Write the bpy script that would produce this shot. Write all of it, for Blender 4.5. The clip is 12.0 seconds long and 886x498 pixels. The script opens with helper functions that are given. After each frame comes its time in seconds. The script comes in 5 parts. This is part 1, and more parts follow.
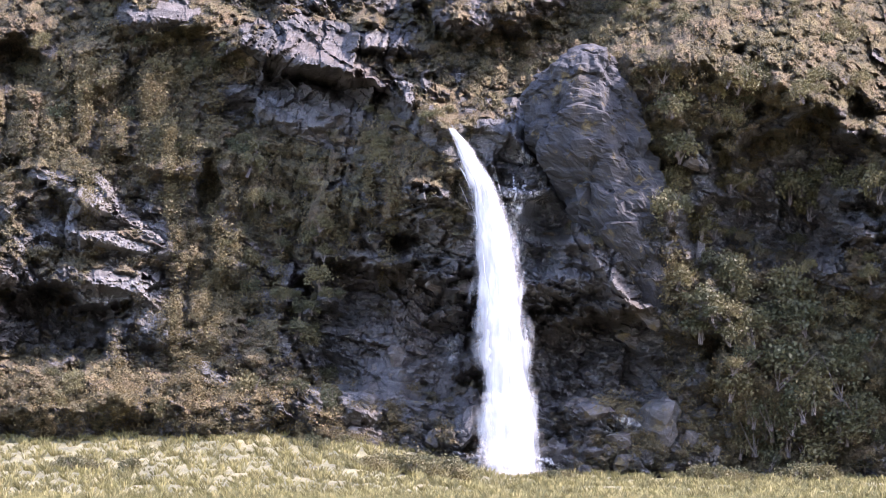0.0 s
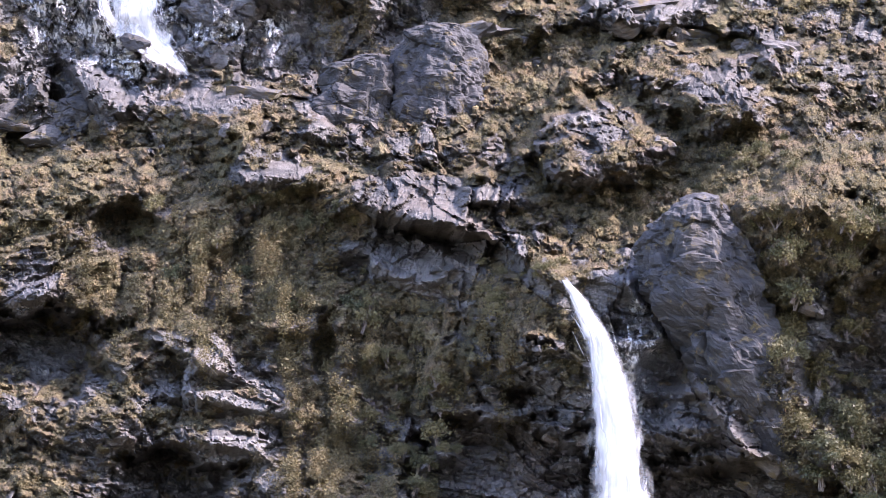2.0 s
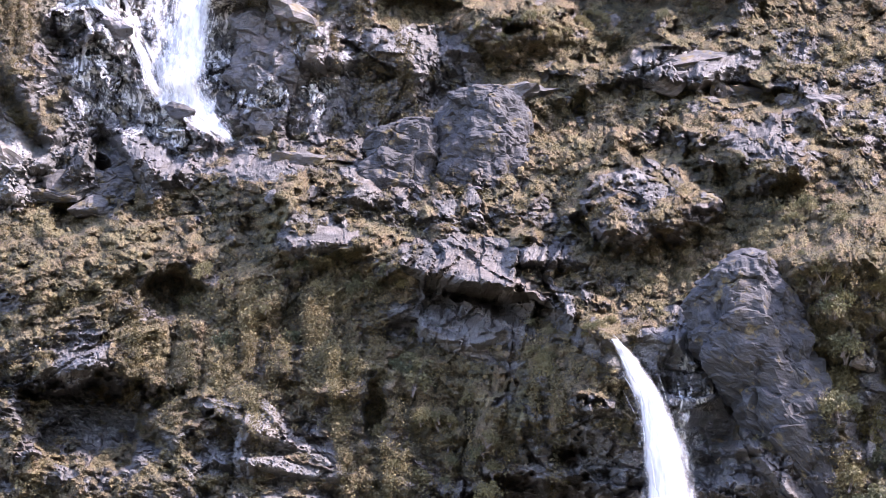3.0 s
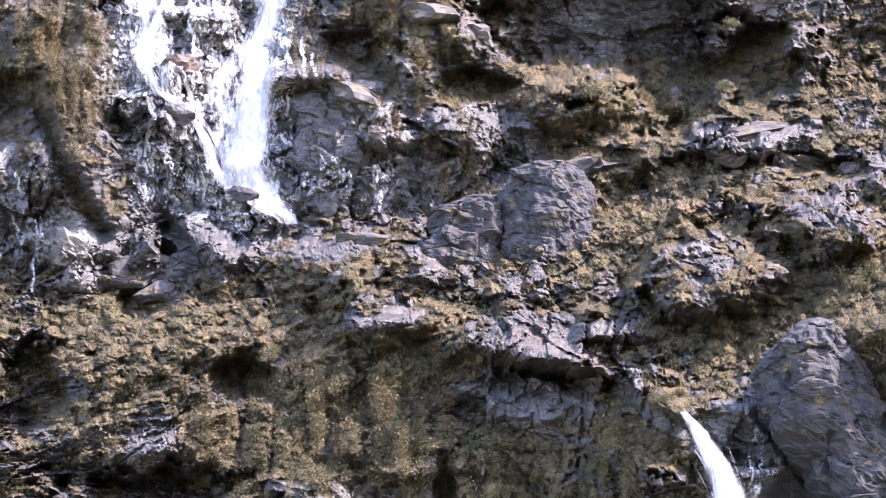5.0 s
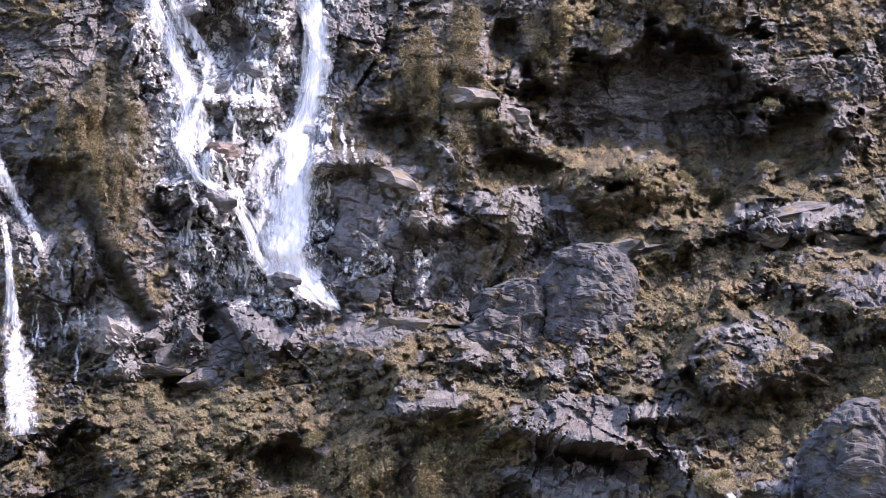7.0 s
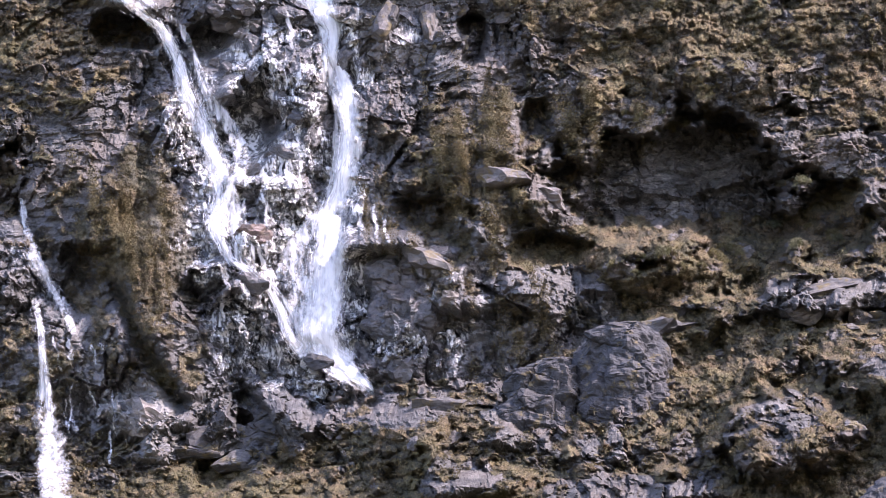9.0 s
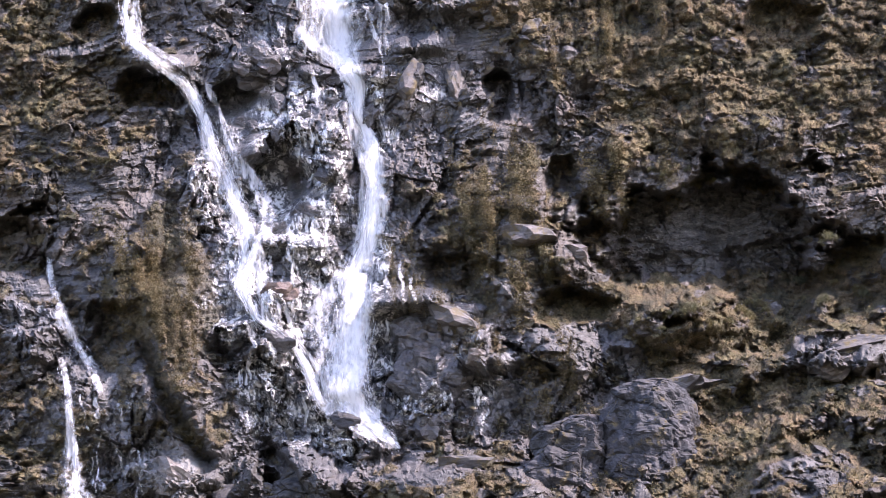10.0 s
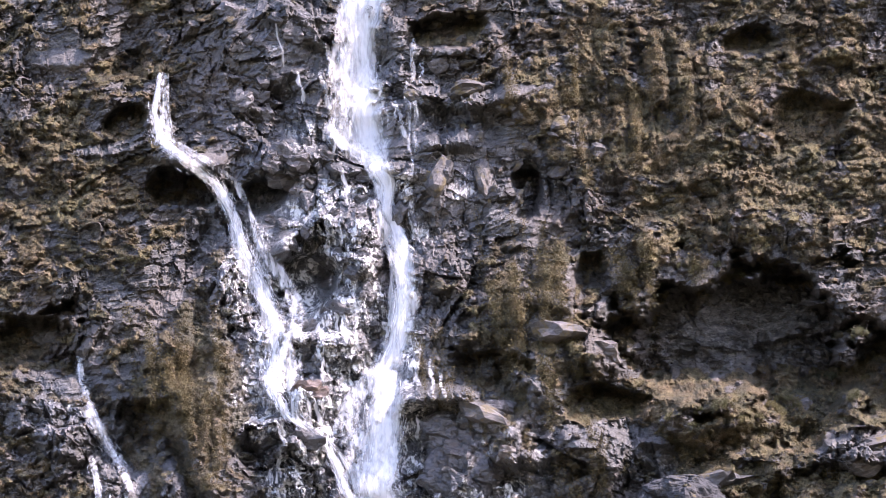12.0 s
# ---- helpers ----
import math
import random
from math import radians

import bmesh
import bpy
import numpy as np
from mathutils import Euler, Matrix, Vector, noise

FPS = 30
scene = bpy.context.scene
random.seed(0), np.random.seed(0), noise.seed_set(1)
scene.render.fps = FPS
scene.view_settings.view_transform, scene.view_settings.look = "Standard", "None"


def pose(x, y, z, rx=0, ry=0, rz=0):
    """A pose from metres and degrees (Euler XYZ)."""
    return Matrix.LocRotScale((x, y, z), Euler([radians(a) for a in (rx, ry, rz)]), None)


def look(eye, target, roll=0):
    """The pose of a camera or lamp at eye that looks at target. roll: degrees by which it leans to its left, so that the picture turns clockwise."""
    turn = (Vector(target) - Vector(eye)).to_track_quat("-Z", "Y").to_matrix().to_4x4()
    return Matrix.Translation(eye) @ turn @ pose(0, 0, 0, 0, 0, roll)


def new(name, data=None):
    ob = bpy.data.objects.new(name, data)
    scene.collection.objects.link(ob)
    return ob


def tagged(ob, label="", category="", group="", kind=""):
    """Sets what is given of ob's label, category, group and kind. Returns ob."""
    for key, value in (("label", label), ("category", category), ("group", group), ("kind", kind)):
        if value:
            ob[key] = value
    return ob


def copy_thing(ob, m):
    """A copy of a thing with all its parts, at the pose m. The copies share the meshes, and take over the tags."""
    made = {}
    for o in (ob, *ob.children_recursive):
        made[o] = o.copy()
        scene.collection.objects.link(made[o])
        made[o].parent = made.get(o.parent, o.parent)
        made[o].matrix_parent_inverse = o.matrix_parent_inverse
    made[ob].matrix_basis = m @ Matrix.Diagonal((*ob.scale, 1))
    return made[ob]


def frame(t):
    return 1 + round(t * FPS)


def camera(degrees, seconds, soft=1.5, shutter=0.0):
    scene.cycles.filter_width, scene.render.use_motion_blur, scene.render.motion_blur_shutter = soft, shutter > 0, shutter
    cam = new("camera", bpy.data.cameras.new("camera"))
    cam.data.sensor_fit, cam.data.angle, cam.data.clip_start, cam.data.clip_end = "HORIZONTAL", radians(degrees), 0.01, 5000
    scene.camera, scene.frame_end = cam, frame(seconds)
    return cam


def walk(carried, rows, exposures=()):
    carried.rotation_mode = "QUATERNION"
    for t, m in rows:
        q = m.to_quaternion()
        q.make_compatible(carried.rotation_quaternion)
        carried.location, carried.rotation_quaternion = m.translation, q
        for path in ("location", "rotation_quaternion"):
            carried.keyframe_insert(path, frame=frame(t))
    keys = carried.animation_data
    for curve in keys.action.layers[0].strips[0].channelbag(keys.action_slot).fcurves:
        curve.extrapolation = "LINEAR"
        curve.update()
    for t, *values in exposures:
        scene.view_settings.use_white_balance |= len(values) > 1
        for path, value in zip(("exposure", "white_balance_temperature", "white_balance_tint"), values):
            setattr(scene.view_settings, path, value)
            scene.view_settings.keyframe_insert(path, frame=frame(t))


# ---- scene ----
# A camera on the valley floor that turns where it stands, up from the lower fall to the upper ones.
EYE = 1.6
cam = camera(16.5, 12.0, 0.9)
ROWS = [
    (0.0, 0.000, 4.500, 0.000), (0.5, 0.183, 4.870, -0.040), (1.0, 0.710, 5.568, -0.169), (1.5, 1.413, 6.504, -0.460),
    (2.0, 2.131, 7.393, -1.096), (2.5, 2.630, 8.075, -1.729), (3.0, 3.001, 8.577, -2.226), (5.0, 4.172, 10.093, -3.417),
    (5.5, 4.392, 10.409, -3.594), (6.0, 4.578, 10.783, -3.694), (6.5, 4.774, 11.260, -3.855), (7.0, 4.875, 11.721, -3.972),
    (7.2, 4.813, 11.886, -4.068), (8.8, 5.277, 13.104, -4.260), (9.0, 5.380, 13.262, -4.373), (9.5, 5.612, 13.714, -4.415),
    (10.0, 5.798, 14.374, -4.467), (10.5, 5.965, 14.900, -4.528), (11.0, 6.056, 15.385, -4.614), (11.5, 6.126, 15.821, -4.678),
    (12.0, 6.224, 16.232, -4.632),
]
walk(cam, [(t, pose(0, 0, EYE, 90 + pitch, 0, yaw) @ pose(0, 0, 0, 0, 0, roll)) for t, yaw, pitch, roll in ROWS], [(t, light, 6170 + 14 * t, 34) for t, light in ((0.0, 2.3), (3.0, 2.4), (5.0, 2.48), (6.5, 2.4), (7.0, 1.98), (9.0, 1.9), (12.0, 1.94))])

# ---- light: a high sun from the right, grazing the cliff, and a clear sky ----
SUN = Vector((0.68, -0.09, 0.72)).normalized()
world = bpy.data.worlds.new("sky")
scene.world = world
world.use_nodes = True
sky = world.node_tree.nodes.new("ShaderNodeTexSky")
sky.sky_type = "NISHITA"
sky.sun_disc = False
sky.sun_elevation = math.asin(SUN.z)
sky.sun_rotation = math.atan2(SUN.x, SUN.y)
world.node_tree.nodes["Background"].inputs["Strength"].default_value = 0.27
world.node_tree.links.new(sky.outputs[0], world.node_tree.nodes["Background"].inputs["Color"])
sun_data = bpy.data.lights.new("sun", "SUN")
sun_data.energy, sun_data.angle, sun_data.color = 4.0, radians(0.5), (1.0, 0.96, 0.9)
sun = new("sun", sun_data)
sun.matrix_world = look((0, 0, 300), Vector((0, 0, 300)) - SUN)


# ---- materials ----
class Nodes:
    """A material's node tree, with short ways to add to it."""

    def __init__(self, name):
        self.mat = bpy.data.materials.new(name)
        self.mat.use_nodes = True
        self.tree = self.mat.node_tree
        self.bsdf = self.tree.nodes["Principled BSDF"]
        self.out = self.tree.nodes["Material Output"]

    def add(self, kind, **sets):
        node = self.tree.nodes.new("ShaderNode" + kind)
        for key, value in sets.items():
            setattr(node, key, value)
        return node

    def link(self, a, b):
        self.tree.links.new(a, b)

    def put(self, node, key, value):
        if hasattr(value, "links"):
            self.link(value, node.inputs[key])
        else:
            node.inputs[key].default_value = value

    def coords(self, scale=(1, 1, 1), turn=(0, 0, 0), kind="Object"):
        c = self.add("TexCoord")
        m = self.add("Mapping")
        m.inputs["Scale"].default_value = scale
        m.inputs["Rotation"].default_value = [radians(a) for a in turn]
        self.link(c.outputs[kind], m.inputs["Vector"])
        return m.outputs[0]

    def noise(self, vec, scale, detail=4, rough=0.6, bend=0.0):
        n = self.add("TexNoise")
        self.link(vec, n.inputs["Vector"])
        n.inputs["Scale"].default_value, n.inputs["Detail"].default_value = scale, detail
        n.inputs["Roughness"].default_value, n.inputs["Distortion"].default_value = rough, bend
        return n.outputs["Fac"]

    def ramp(self, fac, *stops):
        r = self.add("ValToRGB")
        while len(r.color_ramp.elements) < len(stops):
            r.color_ramp.elements.new(0.5)
        for el, (pos, col) in zip(r.color_ramp.elements, stops):
            el.position = pos
            el.color = (*col, 1) if isinstance(col, tuple) else (col, col, col, 1)
        self.put(r, "Fac", fac)
        return r.outputs["Color"]

    def mix(self, fac, a, b, how="MIX"):
        n = self.add("Mix", data_type="RGBA", blend_type=how)
        self.put(n, 0, fac)
        for k, v in ((6, a), (7, b)):
            if isinstance(v, tuple):
                n.inputs[k].default_value = (*v, 1)
            else:
                self.link(v, n.inputs[k])
        return n.outputs[2]

    def math(self, how, a, b=0.0, clamp=False):
        n = self.add("Math", operation=how, use_clamp=clamp)
        self.put(n, 0, a)
        self.put(n, 1, b)
        return n.outputs[0]

    def attr(self, name):
        return self.add("Attribute", attribute_name=name).outputs["Fac"]

    def bump(self, height, strength, distance, base=None):
        b = self.add("Bump")
        b.inputs["Strength"].default_value, b.inputs["Distance"].default_value = strength, distance
        self.put(b, "Height", height)
        if base is not None:
            self.link(base, b.inputs["Normal"])
        return b.outputs["Normal"]


def rock_colour(n, tint=(1, 1, 1)):
    """Grey schist: broken beds that dip to the right, paler weathered faces and darker seams."""
    v = n.coords(turn=(0, 22, 0))
    big = n.noise(v, 0.16, 4)
    seam = n.noise(n.coords((0.6, 0.6, 1.5), (8, 24, 0)), 1.1, 7, 0.68, 0.8)
    fine = n.noise(v, 4.0, 7, 0.72)
    leaf = n.noise(n.coords((0.7, 0.7, 2.6), (8, 26, 0)), 2.4, 6, 0.72, 1.2)
    c = n.ramp(seam, (0.32, (0.021, 0.02, 0.0175)), (0.45, (0.044, 0.041, 0.036)), (0.58, (0.077, 0.072, 0.063)), (0.74, (0.168, 0.157, 0.138)))
    c = n.mix(0.8, c, n.ramp(leaf, (0.4, 0.1), (0.5, 0.5), (0.62, 0.9)), "OVERLAY")
    brown = n.mix(n.ramp(big, (0.46, 0.0), (0.66, 0.55)), c, (0.1, 0.078, 0.06))
    c = n.mix(0.6, brown, n.ramp(fine, (0.32, 0.15), (0.68, 0.86)), "OVERLAY")
    seam = n.math("ADD", n.math("MULTIPLY", seam, 0.5), n.math("MULTIPLY", leaf, 0.5))
    return n.mix(1.0, c, tint, "MULTIPLY"), seam, fine


def cliff_material():
    n = Nodes("schist_and_moss")
    rock, seam, fine = rock_colour(n)
    v = n.coords()
    veg, wet, pale, tuft = n.attr("green"), n.attr("wet"), n.attr("pale"), n.attr("tuft")
    # pale tone of the rock; glints and sunlit faces are painted in with it
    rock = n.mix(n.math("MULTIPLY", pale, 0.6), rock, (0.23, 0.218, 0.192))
    rock = n.mix(n.math("MULTIPLY", wet, 0.5), rock, (0.045, 0.048, 0.055))
    # a broken white film of water runs over the wet rock
    film = n.math("ADD", n.math("MULTIPLY", n.noise(n.coords((1, 1, 0.3)), 3.6, 5, 0.7, 0.4), 0.6), n.math("MULTIPLY", n.noise(v, 0.9, 4, 0.6), 0.5))
    film = n.ramp(n.math("ADD", film, n.math("MULTIPLY", wet, 0.16)), (0.69, 0.0), (0.77, 0.85))
    film = n.math("MULTIPLY", film, n.ramp(wet, (0.55, 0.0), (0.95, 1.0)))
    rock = n.mix(film, rock, (0.56, 0.54, 0.49))
    leafy = n.noise(v, 3.4, 7, 0.78)
    hue = n.noise(v, 0.25, 4)
    moss = n.mix(n.ramp(hue, (0.38, 0.0), (0.62, 1.0)), (0.094, 0.079, 0.036), (0.126, 0.09, 0.049))
    moss = n.mix(n.ramp(tuft, (0.15, 0.7), (0.45, 0.0)), moss, (0.036, 0.034, 0.02))
    moss = n.mix(n.ramp(tuft, (0.7, 0.0), (1.0, 0.7)), moss, (0.174, 0.138, 0.063))
    moss = n.mix(0.9, moss, n.ramp(leafy, (0.32, 0.06), (0.68, 0.94)), "OVERLAY")
    cover = n.math("ADD", veg, n.math("MULTIPLY", n.math("SUBTRACT", leafy, 0.5), 1.1))
    cover = n.ramp(cover, (0.46, 0.0), (0.56, 1.0))
    n.link(n.mix(cover, rock, moss), n.bsdf.inputs["Base Color"])
    dry = n.math("SUBTRACT", 0.6, n.math("MULTIPLY", wet, 0.42))
    rough = n.math("ADD", dry, n.math("MULTIPLY", cover, 0.5), True)
    n.link(n.math("ADD", rough, n.math("MULTIPLY", n.math("SUBTRACT", fine, 0.5), 0.3), True), n.bsdf.inputs["Roughness"])
    n.link(n.math("ADD", 0.22, n.math("MULTIPLY", wet, 0.4)), n.bsdf.inputs["Specular IOR Level"])
    b = n.bump(seam, 0.8, 0.25)
    b = n.bump(fine, 0.9, 0.12, b)
    b = n.bump(n.math("MULTIPLY", leafy, cover), 1.0, 0.4, b)
    n.link(b, n.bsdf.inputs["Normal"])
    return n.mat


def boulder_material(name, tint=(1, 1, 1), rough=0.65, mossy=0.5, beds=0.9):
    """The same schist in loose pieces, with moss in patches."""
    n = Nodes(name)
    c, seam, fine = rock_colour(n, tint)
    v = n.coords()
    w = n.add("NewGeometry").outputs["Position"]
    patch = n.noise(w, 0.9, 8, 0.72)
    cover = n.ramp(patch, (0.62 - 0.2 * mossy, 0.0), (0.68 - 0.2 * mossy, 1.0))
    moss = n.mix(n.noise(w, 6, 4), (0.035, 0.028, 0.013), (0.135, 0.1, 0.042))
    n.link(n.mix(cover, c, moss), n.bsdf.inputs["Base Color"])
    n.link(n.math("ADD", n.math("ADD", rough - 0.15, n.math("MULTIPLY", fine, 0.3)), n.math("MULTIPLY", cover, 0.3), True), n.bsdf.inputs["Roughness"])
    crack = n.noise(w, 1.6, 6, 0.7, 0.8)
    n.link(n.bump(fine, 0.7, 0.08, n.bump(crack, 0.7, 0.22, n.bump(seam, beds, 0.16))), n.bsdf.inputs["Normal"])
    return n.mat


def leaf_material(name, dark, light, dry, gloss=0.45, clumps=False):
    """Small leaves, no two of one colour; clumps: every plant has a tone of its own."""
    n = Nodes(name)
    island = n.add("NewGeometry").outputs["Random Per Island"]
    who = n.add("ObjectInfo").outputs["Random"]
    patch = n.noise(n.coords(), 0.35, 3)
    c = n.mix(n.math("ADD", 0.12, n.math("MULTIPLY", n.math("POWER", island, 1.6), 0.6)), dark, light)
    c = n.mix(n.ramp(n.math("ADD", n.math("MULTIPLY", who, 0.3), n.math("MULTIPLY", patch, 0.8)), (0.4, 0.0), (0.72, 0.85)), c, dry)
    if clumps:
        tone = n.attr("tone")
        c = n.mix(n.ramp(tone, (0.0, 0.75), (0.45, 0.25), (0.6, 0.0)), c, dark)
        c = n.mix(n.ramp(tone, (0.72, 0.0), (1.0, 0.8)), c, dry)
    n.link(c, n.bsdf.inputs["Base Color"])
    n.bsdf.inputs["Roughness"].default_value = gloss
    n.bsdf.inputs["Specular IOR Level"].default_value = 0.18
    see = n.add("BsdfTranslucent")
    n.link(c, see.inputs["Color"])
    m = n.add("MixShader")
    m.inputs[0].default_value = 0.18
    n.link(n.bsdf.outputs[0], m.inputs[1])
    n.link(see.outputs[0], m.inputs[2])
    n.link(m.outputs[0], n.out.inputs["Surface"])
    return n.mat


def water_material(name, thin, broken=0.8, gain=1.8):
    """Falling white water in upright strands that thin out towards the edges: u runs across the sheet."""
    n = Nodes(name)
    strand = n.noise(n.coords((3.2, 3.2, 0.3)), 1.0, 4, 0.55, 0.3)
    wide = n.noise(n.coords((1.1, 1.1, 0.4)), 1.0, 4, 0.55, 0.6)
    sep = n.add("SeparateXYZ")
    n.link(n.coords(kind="UV"), sep.inputs[0])
    edge = n.math("SUBTRACT", 1.0, n.math("ABSOLUTE", n.math("SUBTRACT", n.math("MULTIPLY", sep.outputs[0], 2.0), 1.0)))
    body = n.math("MULTIPLY", edge, gain, True)
    a = n.math("ADD", n.math("MULTIPLY", n.math("SUBTRACT", strand, 0.5), 2.4), n.math("MULTIPLY", n.math("SUBTRACT", wide, 0.5), 2.4))
    a = n.math("MULTIPLY", n.math("ADD", n.math("SUBTRACT", body, thin), n.math("MULTIPLY", a, broken), True), n.math("MULTIPLY", edge, 2.6, True))
    a = n.math("MULTIPLY", a, 0.84)
    front = n.add("BsdfDiffuse")
    front.inputs["Color"].default_value = (0.74, 0.725, 0.69, 1)
    back = n.add("BsdfTranslucent")
    back.inputs["Color"].default_value = (0.74, 0.725, 0.69, 1)
    churn = n.bump(n.noise(n.coords((1, 1, 0.4)), 0.8, 2, 0.5), 0.8, 0.8)
    n.link(churn, front.inputs["Normal"])
    n.link(churn, back.inputs["Normal"])
    white, shown, clear = n.add("MixShader"), n.add("MixShader"), n.add("BsdfTransparent")
    white.inputs[0].default_value = 0.5
    n.link(front.outputs[0], white.inputs[1])
    n.link(back.outputs[0], white.inputs[2])
    n.link(a, shown.inputs[0])
    n.link(clear.outputs[0], shown.inputs[1])
    n.link(white.outputs[0], shown.inputs[2])
    n.link(shown.outputs[0], n.out.inputs["Surface"])
    return n.mat


def meadow_material():
    n = Nodes("meadow_soil_and_turf")
    v = n.coords()
    c = n.ramp(n.noise(v, 0.5, 5), (0.3, (0.06, 0.055, 0.025)), (0.5, (0.11, 0.1, 0.045)), (0.7, (0.17, 0.145, 0.07)))
    n.link(n.mix(0.6, c, n.ramp(n.noise(v, 6, 4), (0.3, 0.2), (0.7, 0.8)), "OVERLAY"), n.bsdf.inputs["Base Color"])
    n.bsdf.inputs["Roughness"].default_value = 0.95
    n.link(n.bump(n.noise(v, 4, 5), 0.8, 0.2), n.bsdf.inputs["Normal"])
    return n.mat


def bark_material():
    n = Nodes("bark")
    n.link(n.ramp(n.noise(n.coords((6, 6, 1)), 4, 4), (0.3, (0.05, 0.04, 0.03)), (0.7, (0.15, 0.12, 0.1))), n.bsdf.inputs["Base Color"])
    n.bsdf.inputs["Roughness"].default_value = 0.9
    return n.mat


CLIFF = cliff_material()
ROCK = boulder_material("grey_schist", (0.85, 0.85, 0.87), 0.6, 0.45)
ROCK_CRAG = boulder_material("weathered_grey_schist", (0.6, 0.6, 0.61), 0.7, 0.45, 0.6)
# tint darkened to put the shade of tor and outcrop fronts into the colour
ROCK_TOR = boulder_material("dark_and_shaded_schist", (0.29, 0.3, 0.33), 0.78, 0.25, 0.5)
ROCK_WET = boulder_material("wet_grey_schist", (0.62, 0.63, 0.66), 0.3, -1.0)
# pale rocks; the lit slab in the recess has its sunlight painted in
ROCK_PALE = boulder_material("pale_and_sunlit_schist", (1.35, 1.32, 1.3), 0.5, -0.2)
ROCK_RUST = boulder_material("rust_stained_schist", (1.05, 0.8, 0.72), 0.45, 0.2)
SHRUB = leaf_material("shrub_leaves", (0.022, 0.026, 0.013), (0.098, 0.1, 0.048), (0.12, 0.098, 0.042), 0.52)
SHRUB_OLIVE = leaf_material("olive_shrub_leaves", (0.038, 0.037, 0.016), (0.135, 0.128, 0.056), (0.145, 0.117, 0.05), 0.52)
HEATH = leaf_material("alpine_scrub", (0.039, 0.035, 0.018), (0.184, 0.152, 0.064), (0.16, 0.117, 0.054), 0.65, True)
HIGH_HEATH = leaf_material("high_alpine_scrub", (0.031, 0.027, 0.018), (0.146, 0.115, 0.06), (0.132, 0.092, 0.051), 0.65, True)
TURF = leaf_material("tussock_grass", (0.055, 0.053, 0.018), (0.34, 0.275, 0.115), (0.185, 0.16, 0.058), 0.75, True)
GOLD = leaf_material("hanging_grass", (0.052, 0.042, 0.02), (0.188, 0.145, 0.062), (0.156, 0.11, 0.05), 0.7, True)
WATER = water_material("falling_white_water", 0.1, 0.5)
WATER_BROKEN = water_material("tumbling_white_water", 0.12, 0.6)
WATER_THIN = water_material("thin_white_water", 0.6, 0.75)
WATER_LOOSE = water_material("loose_white_water", 0.38, 0.75)
WATER_FAINT = water_material("scattered_white_water", 0.95, 0.95)
MIST = water_material("drifting_spray", 0.55, 0.35, 1.2)
DROPS = leaf_material("water_drops", (0.5, 0.51, 0.52), (0.66, 0.67, 0.68), (0.6, 0.61, 0.62), 0.6)
MEADOW = meadow_material()
BARK = bark_material()


# ---- number helpers: random tables, noise and facets on arrays ----
rng = np.random.default_rng(7)
TABLE = rng.random((65536, 6))


def cell(i, j, k, seed):
    i, j, k = (np.asarray(q).astype(np.int64) for q in (i, j, k))
    return ((i * 73856093) ^ (j * 19349663) ^ (k * 83492791) ^ (seed * 2654435)) & 65535


def lattice(x, y, z, seed=0):
    """Smooth noise from -1 to 1."""
    x, y, z = np.broadcast_arrays(x, y, z)
    i, j, k = np.floor(x), np.floor(y), np.floor(z)
    fx, fy, fz = x - i, y - j, z - k
    sx, sy, sz = (f * f * f * (f * (f * 6 - 15) + 10) for f in (fx, fy, fz))
    total = 0
    for a in (0, 1):
        for b in (0, 1):
            for c in (0, 1):
                h = TABLE[cell(i + a, j + b, k + c, seed)]
                g = (h[..., 0] - 0.5) * (fx - a) + (h[..., 1] - 0.5) * (fy - b) + (h[..., 2] - 0.5) * (fz - c)
                total = total + (sx if a else 1 - sx) * (sy if b else 1 - sy) * (sz if c else 1 - sz) * g
    return total * 2.6


def fbm(x, y, z, octaves=4, seed=0, keep=0.5):
    total, size = 0, 1.0
    for o in range(octaves):
        total = total + size * lattice(x * 2**o, y * 2**o, z * 2**o, seed + o)
        size *= keep
    return total


def facets(p, q, seed, jitter=0.9):
    """Broken rock: every cell a tilted plane of its own. Gives its height (about -1 to 1) and the distance from the cell's edge."""
    ip, iq = np.floor(p), np.floor(q)
    best = np.full(p.shape, 1e9)
    second = np.full(p.shape, 1e9)
    height = np.zeros(p.shape)
    for a in (-1, 0, 1):
        for b in (-1, 0, 1):
            h = TABLE[cell(ip + a, iq + b, 0, seed)]
            dx = p - (ip + a + 0.5 + jitter * (h[..., 0] - 0.5))
            dy = q - (iq + b + 0.5 + jitter * (h[..., 1] - 0.5))
            d = dx * dx + dy * dy
            near = d < best
            second = np.where(near, best, np.minimum(second, d))
            best = np.where(near, d, best)
            height = np.where(near, (h[..., 2] - 0.5) * 1.2 + (h[..., 3] - 0.5) * 1.6 * dx + (h[..., 4] - 0.35) * 1.6 * dy, height)
    return height, np.sqrt(second) - np.sqrt(best)


def domes(p, q, seed):
    """Cushions of growth: rounded heads of many sizes, the highest wins. Gives its height (0 to 1) and a number of its own for each."""
    ip, iq = np.floor(p), np.floor(q)
    top, mark = np.zeros(p.shape), np.zeros(p.shape)
    for a in (-1, 0, 1):
        for b in (-1, 0, 1):
            h = TABLE[cell(ip + a, iq + b, 3, seed)]
            dx = p - (ip + a + h[..., 0])
            dy = q - (iq + b + h[..., 1])
            r = 0.3 + 0.55 * h[..., 2]
            lift = np.sqrt(np.clip(r * r - dx * dx - dy * dy, 0, None)) / 0.7
            mark = np.where(lift > top, h[..., 3], mark)
            top = np.maximum(top, lift)
    return top, mark


